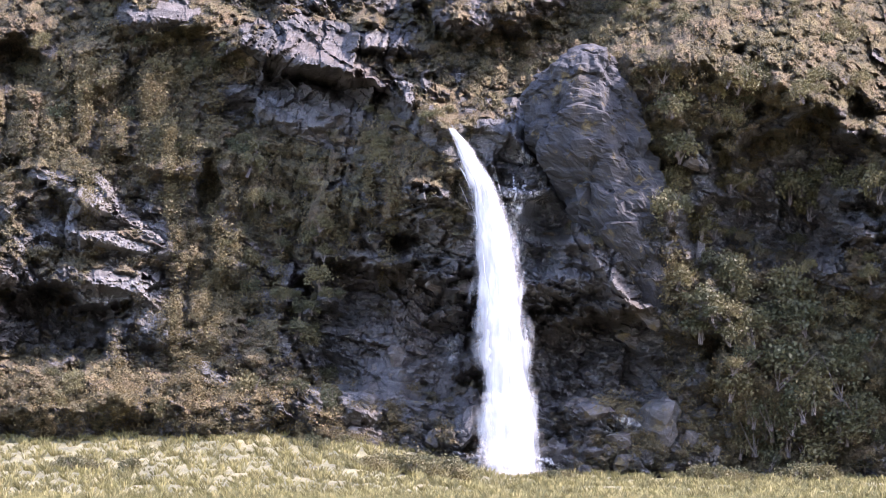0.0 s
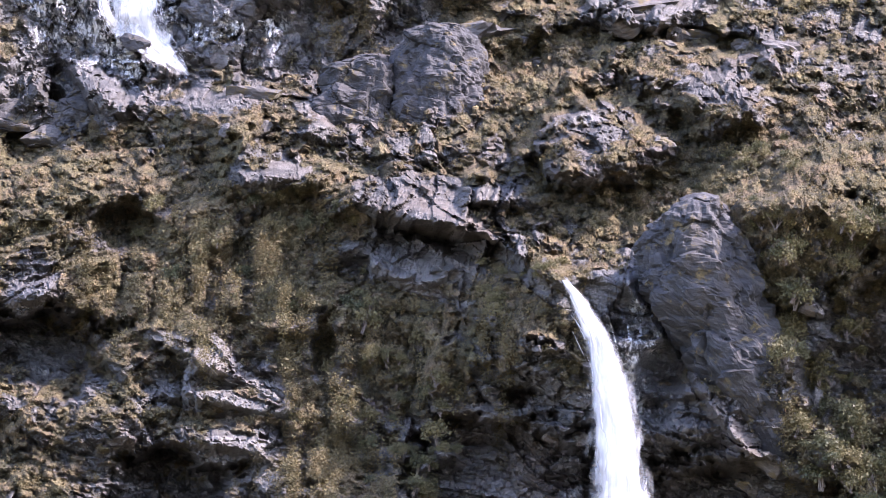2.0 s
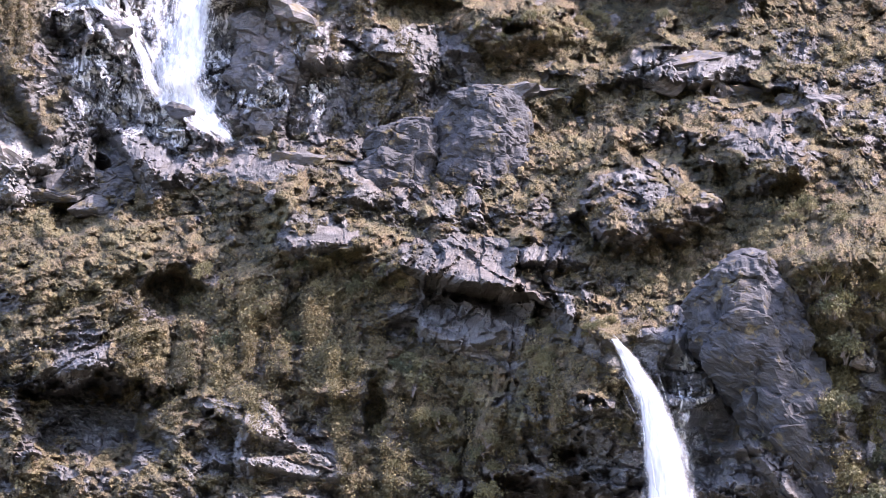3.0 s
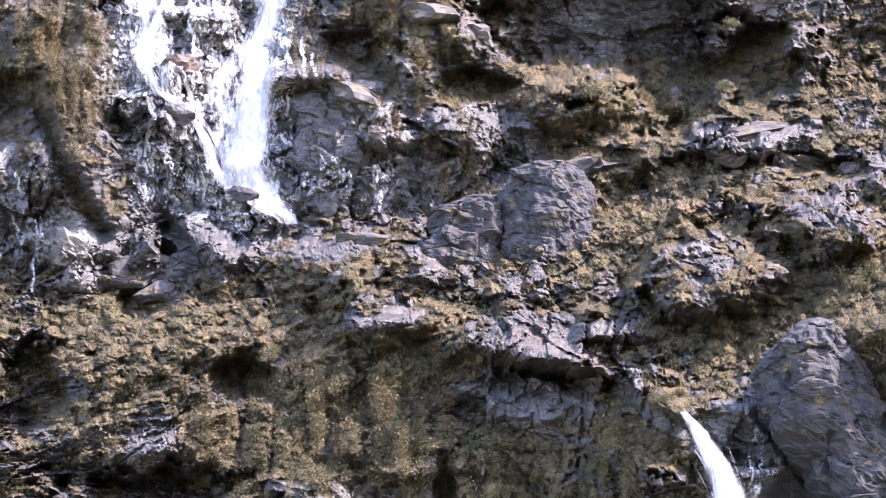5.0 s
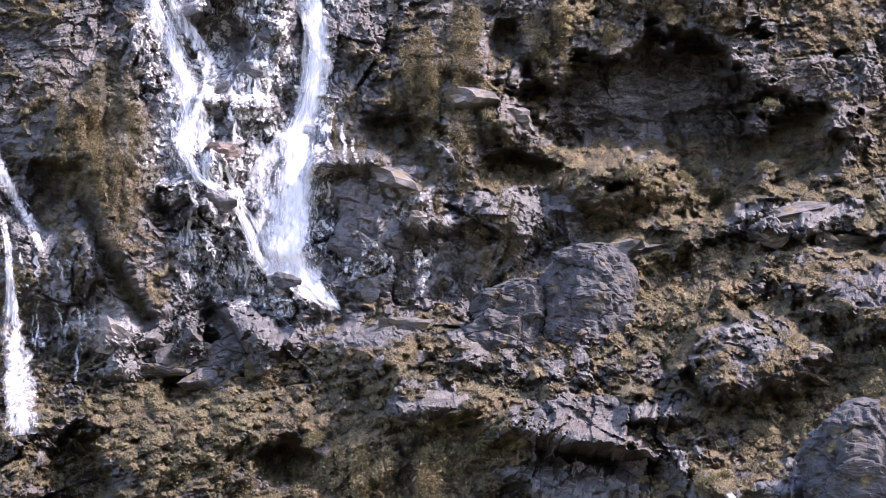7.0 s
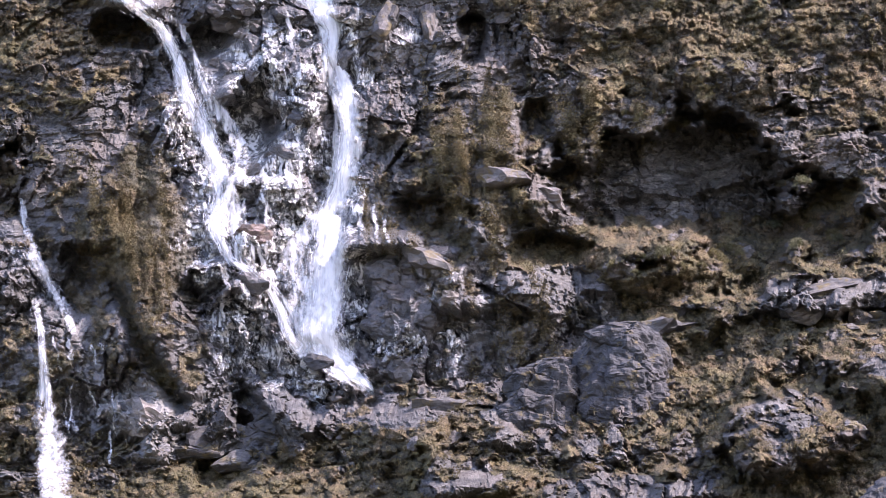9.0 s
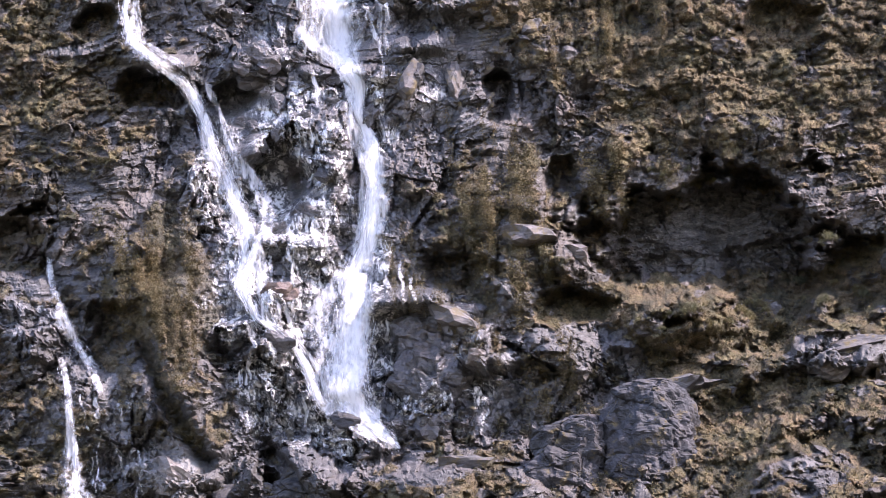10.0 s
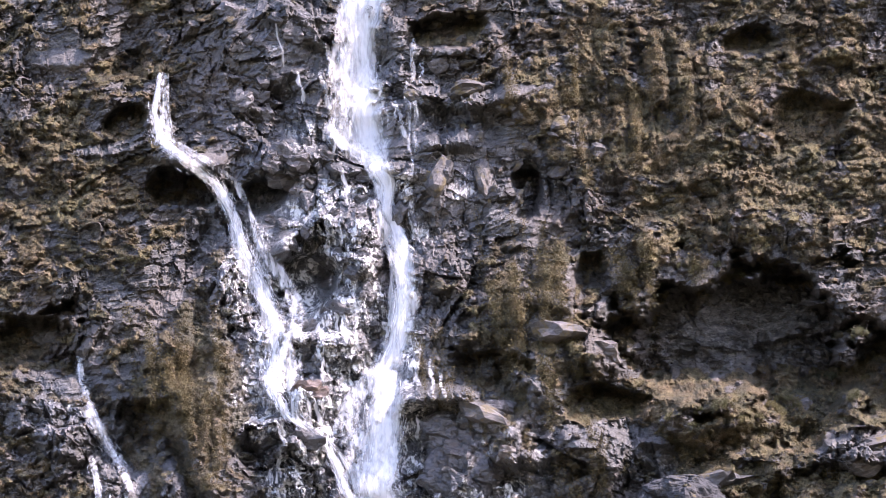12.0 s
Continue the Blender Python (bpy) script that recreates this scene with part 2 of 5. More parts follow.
def mesh_of(name, verts, faces, mat=None, smooth=False, sizes=4):
    """A mesh from arrays: faces all of one size."""
    me = bpy.data.meshes.new(name)
    verts, faces = np.asarray(verts, np.float32), np.asarray(faces, np.int32)
    me.vertices.add(len(verts))
    me.vertices.foreach_set("co", verts.ravel())
    me.loops.add(faces.size)
    me.loops.foreach_set("vertex_index", faces.ravel())
    me.polygons.add(len(faces))
    me.polygons.foreach_set("loop_start", np.arange(len(faces), dtype=np.int32) * sizes)
    me.polygons.foreach_set("use_smooth", np.full(len(faces), smooth))
    me.update(calc_edges=True)
    if mat:
        me.materials.append(mat)
    return me


def toned(me, tone, corners):
    """Gives each plant of a joined mesh its tone: one value a plant, so many corners to each."""
    me.attributes.new("tone", "FLOAT", "POINT").data.foreach_set("value", np.repeat(tone, corners).astype(np.float32))
    return me


def part(name, me, parent, label=""):
    ob = new(name, me)
    ob.parent = parent
    return tagged(ob, label)


def thing(name, label, category, group="", kind=""):
    return tagged(new(name), label, category, group, kind)


# ---- the lie of the land ----
# Bearings: a = 1000 x / y, e = 1000 (z - EYE) / y, as a surveyor on the valley floor would note them.
LUMPS_A = [
    (-126.4, 26.1, 31.4, 8.3, 0, 2.2, 1.5), (-80.2, 24.2, 22.2, 7.4, 0, 2, 1.5), (-41.4, 25.1, 14.8, 7.4, 0, 1.6, 1.5),
    (-128.5, 53.8, 16.3, 12.2, 0, -6, 3), (-93.3, 52.5, 8.3, 4.8, -10, 1.1, 2), (-117.5, 70.5, 12.9, 4.1, 0, 1.2, 2),
    (-105.5, 67.7, 11.1, 2.6, -18, 1, 2), (-75.6, 39, 7.4, 3.7, -35, 1, 2), (-107, 27.9, 7.4, 3.3, -30, 1, 2),
    (-52.7, 82.6, 11.1, 16.6, 0, -1.5, 2), (-76.9, 98.5, 3.3, 9.2, 0, -3.5, 3), (-140.6, 140.6, 9.2, 6.5, 0, -4, 2),
    (-26.8, 129, 17.6, 4.4, -24, -3.5, 2.5),
]
LUMPS_B = [
    (-52.9, 125.6, 15.7, 4.8, -22, 1.6, 2), (-44.5, 117.2, 7.4, 3.3, -20, 0.8, 2), (-11.9, 113.4, 17.6, 10.2, -25, 1.8, 2),
    (-17.5, 96.6, 16.6, 8.3, -15, 1.8, 2.5), (-26.7, 71.4, 11.1, 4.6, -10, 1.4, 2), (-15.5, 49.2, 27.7, 21.3, 0, -4.5, 2.5),
    (52, 41.8, 27.7, 13.9, 0, -4.5, 3), (3, 41.8, 11.1, 14.8, 0, -2, 2), (35.5, 87.3, 6.3, 11.5, -25, -2.5, 2.5),
    (17.9, 117.2, 12.9, 5.2, -10, 1.2, 2), (24.3, 93.8, 5.2, 7.4, 0, 1.2, 2), (53, 73.3, 8.3, 7.4, -40, 1.2, 2),
    (37.3, 67.7, 11.1, 3.7, -5, 1.2, 2),
]
LUMPS_C = [
    (65.9, 52, 11.1, 6.5, -30, 2, 2), (105.2, 106.9, 31.4, 25.9, 0, -3.2, 2), (117.9, 71.4, 29.6, 22.2, 0, -2.5, 2.5),
    (82, 106.9, 9.2, 4.4, -20, 0.9, 2), (84.2, 74.2, 4.8, 7.8, 0, 0.8, 2), (75.4, 86.3, 3, 11.1, 0, 1.5, 2),
    (86.2, 45.5, 11.1, 11.1, 0, 1.2, 2), (6.7, 73.3, 3.7, 12.9, 0, 0.8, 2), (15.7, 162.6, 18.5, 13.9, 8, 5, 2.5),
    (51.9, 179.2, 12.9, 8.3, -2, 3, 2), (30.7, 209.3, 18.5, 6.3, 6, 2.5, 2.5), (45.6, 199.1, 7.8, 3, -2, -4, 3),
    (63.4, 195.4, 6.3, 3.3, -2, -4, 3),
]
LUMPS_D = [
    (78.6, 192.5, 14.8, 4.8, -12, 2, 2), (-61.2, 160.8, 22.2, 7.4, -27, 1.5, 2), (-102.3, 173.8, 22.2, 11.1, -2, 3, 2),
    (-42.3, 162.9, 14.8, 4.4, -2, 1.5, 2), (-18.4, 148.7, 12.9, 4.8, 8, 1.8, 2), (-97, 158.3, 17.6, 6.3, -7, 1.8, 2),
    (-147.2, 154.5, 11.1, 5.5, -2, 1.2, 2), (-161, 181.8, 4.8, 13.9, 33, -3.5, 2.5), (-151.4, 185.3, 7.4, 5.5, -2, 2, 2),
    (-2.3, 180.4, 11.1, 7.4, -2, 1.5, 2), (31.9, 192.4, 12.9, 6.7, -2, 2, 2), (-173.4, 98.8, 20.7, 11.8, -2, -6, 3),
    (-173.2, 121.3, 11.1, 5.5, 18, 1.2, 2),
]
LUMPS_E = [
    (-115.2, 97.7, 14.8, 5.5, -32, 1, 2), (-213.4, 140.3, 11.5, 12.9, -4, -6, 3), (-199.8, 191.2, 12.9, 8.3, -29, 1.6, 2),
    (-194.6, 176.3, 6.3, 3.3, -4, 1.4, 2), (-217.5, 233.7, 16.6, 6.7, -9, -2.5, 2), (-121.4, 215.9, 7.4, 13.9, -4, -1.2, 2.5),
    (-101.1, 233.8, 12.9, 9.2, -24, 2, 2.2), (-94.3, 219.5, 11.1, 5.5, -4, 1.5, 2), (-57.9, 250.7, 11.1, 5.2, -14, 2.2, 2),
    (-85.1, 244.2, 11.1, 11.1, -4, 1.2, 2), (-25.2, 227.4, 12.9, 8.3, -4, 3.5, 2.2), (6.7, 223.7, 6.7, 4.8, -4, 2.5, 2),
    (39.2, 229.7, 20.3, 7.8, 24, 3.5, 2.2),
]
LUMPS_F = [
    (49.4, 238.5, 9.2, 5.5, 26, 2, 2), (-162.7, 239, 11.1, 11.1, -4, 1.5, 2), (-156.4, 247.3, 7.4, 4.8, -4, 1, 2),
    (114.4, 96.6, 35.1, 20.3, 28, -4.2, 3), (-11.1, 253.1, 32.4, 17, -4, -13, 3), (7.7, 231.6, 12.2, 15.5, -4, -11, 3),
    (-30.5, 238.4, 11.1, 7.4, -4, -5, 3), (36.8, 231.5, 12.9, 11.5, -34, -9, 3), (-57.7, 233.4, 10.7, 6.3, -4, -4.5, 3),
    (-91.3, 240.3, 7.4, 6.7, -4, -4, 3), (-27.1, 224.4, 13.9, 8.3, -4, 2.2, 2), (12.4, 163.8, 15.7, 11.1, 21, 3.6, 2.2),
    (53.4, 177.6, 13.9, 10.2, 16, 3.6, 2.2),
]
LUMPS_G = [
    (-49.3, 145.9, 24, 8.9, -12, 2.6, 2.2), (25.4, 208.6, 14.8, 5.5, 4, 2.2, 2.2), (-153.9, 182.7, 11.1, 10.2, -34, 3, 2.2),
    (-172.8, 169.7, 8.3, 7.4, -4, -4, 2.5), (-108.2, 179.1, 11.1, 5.5, -4, 1.8, 2), (-94.5, 155.1, 14.8, 5.5, -4, 1.8, 2),
    (-22, 259.1, 11.1, 11.1, -25, 2.2, 2), (19.4, 323.6, 11.8, 8.9, -5, -4, 3), (3.5, 355.4, 7, 4.8, -5, -4.5, 3),
    (-99.7, 371.5, 10.2, 6.3, -5, -4.5, 2.5), (-199.1, 325.1, 10.4, 5.5, -15, -6.5, 3), (-198.5, 336, 12.9, 2.6, -17, 2, 2),
    (-198, 307.4, 11.1, 9.2, -25, -1.5, 2),
]
LUMPS_H = [
    (-156.6, 286.4, 8.9, 13.3, -5, -4.5, 2.5), (-170.3, 319.6, 8.3, 5.9, -5, -4, 2.5), (-171.7, 379.5, 20.3, 14.8, -5, 2.2, 2.2),
    (-214.6, 378.5, 5.5, 14.8, -5, -1.5, 2), (-215.8, 353.2, 6.7, 5.5, -5, -4.2, 3), (-97.7, 249.8, 11.1, 6.3, -5, -3.6, 2.5),
    (-77.1, 265.3, 16.6, 11.1, -5, 1.4, 2), (-60.7, 275.4, 4.8, 9.2, -5, -3.5, 2.5), (-79.1, 309.9, 3.7, 7.8, -5, -3.6, 2.5),
    (-37, 300.9, 12.9, 6.7, -5, -1.5, 2), (4.1, 289, 16.6, 5.5, -10, 1.2, 2), (-248.9, 248.3, 16.6, 5.5, -30, 1.6, 2),
    (-253.8, 275, 12.9, 9.2, -5, -5, 2.5),
]
LUMPS_I = [
    (-213.5, 242.5, 8.3, 7.4, -5, -3.6, 2.2), (-162.5, 332.1, 11.1, 5.5, -5, 1.4, 2), (-136.5, 304.4, 16.6, 7.4, -5, 1.4, 2),
    (-224.8, 313.2, 16.6, 12.9, -4, 1.2, 2), (-199.1, 231.9, 12.9, 29.6, 14, 2.2, 2), (-83.5, 245.9, 12.9, 7.4, -4, 1.5, 2),
    (-91.7, 215.3, 11.1, 7.4, -4, 1.5, 2), (-59.2, 216, 14.8, 7.4, -24, 1.6, 2),
]
LUMPS = LUMPS_A + LUMPS_B + LUMPS_C + LUMPS_D + LUMPS_E + LUMPS_F + LUMPS_G + LUMPS_H + LUMPS_I
RIDGES_A = [
    (-66, 147.7, -30.6, 135.3, 4.4, 2.4), (-30.6, 135, 3, 118.5, 3.7, 2.2), (-134.6, 102.8, -113.1, 93.4, 3, 1.2),
    (-128.8, 84.8, -89.8, 78.5, 3.3, 1.2), (-95.5, 105, -63.9, 105, 2.4, 1.1), (-112.2, 91, -89.8, 82.6, 2.2, 0.9),
    (-109, 153.8, -81, 154.7, 3.7, 1.2), (26.2, 115.3, 42.9, 89.1, 2.2, -1.8), (22.5, 117.2, 43.8, 86.3, 2.2, 1.6),
    (43.8, 86.3, 61.3, 62.2, 2.6, 1.8), (21.5, 79.3, 47.5, 81.7, 2.4, 1.4), (-26.9, 147.2, -6.3, 145.3, 3, 1.6),
    (62.6, 141.5, 83.2, 143.4, 4.1, 2), (111, 133.1, 133.2, 119, 3.7, 2), (133.2, 119, 145.7, 105, 3.7, 2),
    (-15.7, 135, 1.1, 130.3, 2.2, 1.2),
]
RIDGES_B = [
    (-34, 32.5, -22.9, 23.3, 2.2, 1.2), (-79.8, 170.1, -53.7, 159.5, 3.3, 1.2), (-72.8, 147, -31.9, 136, 3, 1.2),
    (-3.3, 205.3, 17.6, 212.2, 3.7, 1.5), (71, 189, 89.2, 180.6, 3, 1.8), (-18.6, 200.2, -3.4, 203.4, 4.1, 1.6),
    (-207.3, 233.7, -188.7, 191.8, 3, -3), (-201.9, 235.2, -183.6, 195.2, 2.6, 1.2), (-171.4, 237.1, -147.1, 207.2, 3.3, 1.2),
    (-77.7, 271, -58.7, 267, 3.3, 1.6), (-126.5, 240.4, -103.3, 240, 3, 1.8), (-100.8, 221.1, -85.8, 216.7, 3, 1.4),
    (16.3, 214.2, 47.1, 222.7, 4.8, 2.2), (-37.8, 200.3, -2.7, 212.2, 3.7, 1.6), (-55.7, 256.8, -45.7, 240, 2.6, -1.4),
    (-129.5, 404, -134.2, 337, 6.3, -1.6),
]
RIDGES_C = [
    (-131.3, 336.7, -125.1, 299, 4.8, -1.4), (-125.1, 299, -132.5, 251.6, 5.2, -1.6), (-183.2, 322.2, -169.4, 271.7, 4.1, -1.4),
    (-169.4, 271.7, -164.6, 239.3, 3, -1), (-238.1, 267.2, -222.1, 227.6, 3.3, -1.2), (-164.6, 299.5, -137.6, 290.3, 3.7, 1.6),
    (-170.5, 269.8, -143.3, 264.7, 2.6, 1.2), (-113.6, 347, -70.2, 343.8, 4.4, 1.8), (-112.9, 330.3, -97, 330.5, 3.7, 1.6),
    (-145, 325.9, -125.3, 323.5, 2.2, 1), (-87.9, 369, -81.6, 349.3, 3.3, 1.2), (-125.4, 242.9, -106.2, 240.8, 3.3, 1.6),
]
RIDGES = RIDGES_A + RIDGES_B + RIDGES_C
GREEN_A = [
    (-108.8, 127.5, 61, 27.7, 0.35), (-11.9, 112.5, 16.6, 12.9, 0.35), (-80.3, 45.5, 33.3, 25.9, 0.35),
    (96.1, 127.5, 48.1, 20.3, 0.4), (114, 49.2, 48.1, 46.2, 0.5), (-15.7, 136.8, 11.1, 7.4, 0.2),
    (-67.6, 86.3, 37, 22.2, 0.3), (-126.4, 32.5, 27.7, 11.1, 0.4), (-36, 86.3, 11.1, 16.6, 0.25),
    (127.9, 146.2, 27.7, 22.2, 0.35), (73.6, 106.9, 7.4, 20.3, 0.5), (-15.6, 56.6, 31.4, 29.6, -0.9),
    (52.9, 49.2, 31.4, 24, -0.9), (27.1, 99.4, 16.6, 27.7, -0.5), (-52.9, 125.6, 18.5, 8.3, -0.7),
    (-41.8, 140.6, 27.7, 8.3, -0.45), (-95.2, 52, 9.2, 6.5, -0.6), (-112.2, 91.9, 27.7, 12.9, -0.35),
    (-97.1, 67.7, 20.3, 5.5, -0.5),
]
GREEN_B = [
    (84.7, 90.1, 9.2, 27.7, -0.4), (118, 82.6, 31.4, 20.3, -0.35), (-128.5, 53.8, 16.6, 12.2, -0.5),
    (-173.4, 99.7, 20.3, 11.8, -0.6), (-178.4, 158.5, 29.6, 14.8, 0.5), (-118, 148.7, 48.1, 16.6, 0.2),
    (-2.3, 180.4, 12.9, 11.1, 0.3), (41.7, 159.7, 27.7, 18.5, 0.3), (-48.6, 203.3, 22.2, 7.4, -0.5),
    (-97, 158.3, 18.5, 6.7, -0.5), (-60.6, 180.8, 16.6, 11.1, -0.3), (30.7, 208.7, 18.5, 5.5, -0.6),
    (-135.6, 218.4, 55.5, 20.3, -0.6), (-86.6, 199, 22.2, 20.3, -0.25), (-181.9, 183.6, 18.5, 11.1, -0.5),
    (-130.5, 185.4, 33.3, 7.4, -0.35), (-189.6, 247.2, 16.6, 48.1, 0.2), (-203.6, 191.5, 14.8, 9.2, -0.7),
    (-154.2, 254.1, 29.6, 46.2, -0.8),
]
GREEN_C = [
    (-114.9, 229.1, 20.3, 33.3, -0.35), (-194.1, 253.3, 16.6, 27.7, 0.35), (-83.1, 251.7, 24, 37, 0.2),
    (-18.3, 288.6, 61, 24, 0.25), (-18.2, 248.9, 37, 24, -0.6), (-240.3, 236.1, 16.6, 29.6, -0.3),
    (-229.1, 307.5, 27.7, 27.7, 0.1), (-150.9, 326.6, 42.5, 77.7, -0.8), (-93.9, 319.8, 27.7, 27.7, -0.5),
    (-66.1, 302.2, 27.7, 12.9, -0.35), (-32.9, 343.3, 55.5, 27.7, 0.3), (-173.8, 377.6, 22.2, 14.8, 0),
    (18.6, 316.5, 22.2, 18.5, 0.1), (-97.9, 160.1, 59.2, 16.6, 0.05), (7.2, 182.3, 59.2, 24, 0.08),
    (-174.3, 158.3, 37, 11.1, 0.15), (12.7, 166.6, 13.3, 8.5, -0.5), (55.7, 182.2, 11.1, 7.4, -0.5),
    (-49.2, 147.8, 22.2, 7.4, -0.6),
]
GREEN_D = [
    (25.4, 208.6, 13.9, 5.2, -0.7), (-153.7, 185.6, 9.6, 7.4, -0.5), (-109.4, 181.7, 11.1, 5.5, -0.45),
    (-94.4, 156.9, 13.9, 4.4, -0.5), (-11, 254.1, 29.6, 12.9, -0.6), (-180.4, 218.3, 20.3, 20.3, 0.35),
    (-192.2, 251.1, 12.9, 25.9, 0.2), (-104, 230.2, 16.6, 16.6, 0.2), (-244.6, 348.3, 24, 33.3, 0.2),
    (-23.3, 234.7, 44.4, 7.8, 0.75), (-56.4, 249, 14.8, 7.4, 0.35), (114.4, 95.7, 31.4, 20.3, -0.45),
    (-26.8, 133.1, 33.3, 9.2, -0.3), (-3.8, 200.8, 55.5, 20.3, 0.2), (-15.1, 221.2, 35.1, 6.7, 0.5),
    (-26.3, 311.8, 70.3, 48.1, 0.22), (-108.7, 123.7, 66.6, 37, 0.12),
]
GREEN = GREEN_A + GREEN_B + GREEN_C + GREEN_D
# pale washed slabs, and sunlit rock beside the falls painted paler
WASHED_LIT_A = [
    (-201.7, 191.3, 18.5, 11.8, 0.8), (-194.6, 176.1, 8.3, 4.4, 0.8), (-222.3, 210.6, 11.1, 24, 0.5),
    (-105.8, 220.5, 20.3, 24, 0.2), (-63.4, 224.8, 16.6, 12.9, 0.2), (-92.8, 244.9, 16.6, 25.9, 0.2),
    (-161.9, 254.7, 20.3, 27.7, 0.35), (-205, 191.8, 13.9, 8.9, 0.4), (-164.1, 251, 13.9, 12, 0.3),
    (-223.1, 240.1, 9.2, 11.1, 0.3),
]
# grey ledges of the lower walls, painted paler to look sunlit
WASHED_LIT_B = [(-112, 88, 30, 18, 0.55), (-97, 62, 22, 10, 0.55), (-50, 122, 18, 8, 0.6), (-78, 42, 12, 8, 0.4), (24, 90, 10, 20, 0.5)]
WASHED_LIT = WASHED_LIT_A + WASHED_LIT_B
WET_A = [
    (27.1, 101.3, 14.8, 25.9, 1), (-52.9, 123.7, 20.3, 9.2, 0.6), (40.1, 73.3, 24, 12.9, 0.7),
    (-11.8, 41.8, 22.2, 11.1, 0.6), (6.7, 60.3, 11.1, 22.2, 0.7), (-112.2, 91.9, 31.4, 16.6, 0.3),
    (-95.2, 60.3, 24, 16.6, 0.5), (21.4, 14.1, 37, 12.9, 0.9), (67.6, 19.6, 24, 16.6, 0.6),
    (-130.1, 210.4, 42.5, 24, 0.9), (-86.4, 208.7, 22.2, 24, 0.6), (-175, 122.3, 14.8, 9.2, 0.5),
    (-154.7, 244.2, 37, 55.5, 1), (-220.7, 200.7, 24, 29.6, 0.8), (-109.6, 220.8, 20.3, 24, 0.6),
    (-148.3, 305.7, 44.4, 92.5, 1), (-92.3, 315.5, 31.4, 22.2, 0.6), (-241.1, 243.5, 25.9, 22.2, 0.9),
    (-182.3, 269.1, 22.2, 46.2, 0.5),
]
WET_B = [
    (-47, 213.7, 14.8, 11.1, 0.3),
]
WET = WET_A + WET_B
ROCKS_GREY_A = [
    (-7.2, 24.2, 12.9, 6.5, 0), (47.3, 25.1, 9.2, 6.5, 10), (71.3, 20.5, 10.2, 8.9, -10),
    (-26.6, 27.4, 7.4, 4.1, -20), (-100.4, 14.1, 4.1, 1.8, 0), (-89.3, 13.7, 3.7, 1.5, 0),
    (42.6, 5.3, 3.3, 2.2, 0), (65.6, 0.3, 2.6, 1.5, 0), (69.6, 56.6, 7.4, 4.8, -30),
    (62.2, 49.2, 6.5, 3.3, -25), (-102.1, 182.4, 11.1, 4.8, 0), (47.2, 199.8, 8.3, 3, 0),
    (63.8, 195.7, 5.5, 3.3, 0), (78.6, 192.1, 11.1, 3.3, -10), (30.7, 209.3, 15.5, 4.8, 8),
    (-180, 179, 8.5, 6.7, -20),
]
ROCKS_GREY_B = [
    (-108.6, 172, 2, 3.1, 0), (-27.2, 200.4, 16.6, 5.2, 5),
    (47.7, 198.1, 8.3, 4.4, 0), (64.2, 194.5, 6.5, 4.1, 0), (6.7, 223.7, 5.5, 4.4, 0),
    (-15.2, 209.1, 7.4, 3.7, 20), (-92.5, 313.5, 4.4, 11.1, 0), (-107.9, 317.4, 6.3, 10.4, -10),
    (-52.6, 321, 5.5, 4.4, 0), (-0.4, 318.8, 6.3, 4.4, 0), (-95.5, 349, 11.1, 4.1, 5),
    (-80.8, 335.7, 7.4, 3, 8), (-101.1, 233.8, 11.1, 6.7, -20), (-74.6, 259.1, 11.1, 7.4, 0),
]
ROCKS_GREY = ROCKS_GREY_A + ROCKS_GREY_B
ROCKS_DARK_A = [
    (36.2, 12.2, 7.8, 5.5, 0), (8.5, 18.7, 5.5, 7.8, -30), (28.8, 6, 4.6, 2.2, 0),
    (-122.4, 308.4, 4.1, 5.2, -30), (-162.9, 326, 11.1, 5.5, 10), (-115.3, 221.3, 7.4, 7.4, 0),
    (-110.9, 197.6, 7.4, 5.5, 0), (-122.2, 202.4, 4.8, 5.5, 0), (-161.1, 231, 7.4, 6.7, 0),
    (-135.2, 322.7, 6.3, 3.7, 0),
]
ROCKS_DARK = ROCKS_DARK_A
ROCKS_LIGHT_A = [
    (-30.3, 17.8, 4.1, 2.6, 0), (-14.4, 43.6, 5.2, 8.1, 15), (58.3, 14.1, 9.2, 4.4, 0),
    (82.3, 15, 6.3, 7, -30), (78.4, 30.7, 3.7, 2.6, 0), (-62.6, 14.1, 3, 1.8, 0),
    (138.7, 24.8, 3, 4.4, 0), (-199.8, 189.3, 11.8, 6.7, -25), (-194.6, 176.1, 5.5, 3, 0),
    (-203.6, 263.3, 3.7, 5.5, 0), (-57, 249.7, 9.6, 4.1, -12), (23.9, 203.9, 10.4, 4.8, 10),
    (-2.6, 66.8, 4.8, 3, -30), (5.7, 65.9, 4.8, 3, -30), (83.6, 73.3, 4.4, 7.4, 0),
    (83.9, 106.9, 7.4, 3.3, -20), (-22.9, 39, 2.2, 1.8, 0), (-17.4, 37.2, 1.8, 1.5, 0),
    (-92.4, 219.4, 7.4, 3.3, 0),
]
ROCKS_LIGHT = ROCKS_LIGHT_A
ROCKS_RUST_A = [
    (-156.5, 246.4, 6.7, 4.4, 0), (-159.1, 248.6, 7.4, 4.1, 0),
]
ROCKS_RUST = ROCKS_RUST_A
COLUMNS_DARK_A = [
    (-108.7, 123.7, 37, 18.5, 56), (-65.7, 80.7, 24, 22.2, 38), (-26.8, 99.4, 11.1, 18.5, 10),
    (-126, 133.7, 33.3, 11.1, 28), (77.1, 71.4, 5.5, 11.1, 8), (-77.7, 271, 22.2, 22.2, 22),
    (-24.9, 279.4, 27.7, 9.2, 18), (-220, 269.7, 11.1, 18.5, 9),
]
COLUMNS_DARK = COLUMNS_DARK_A
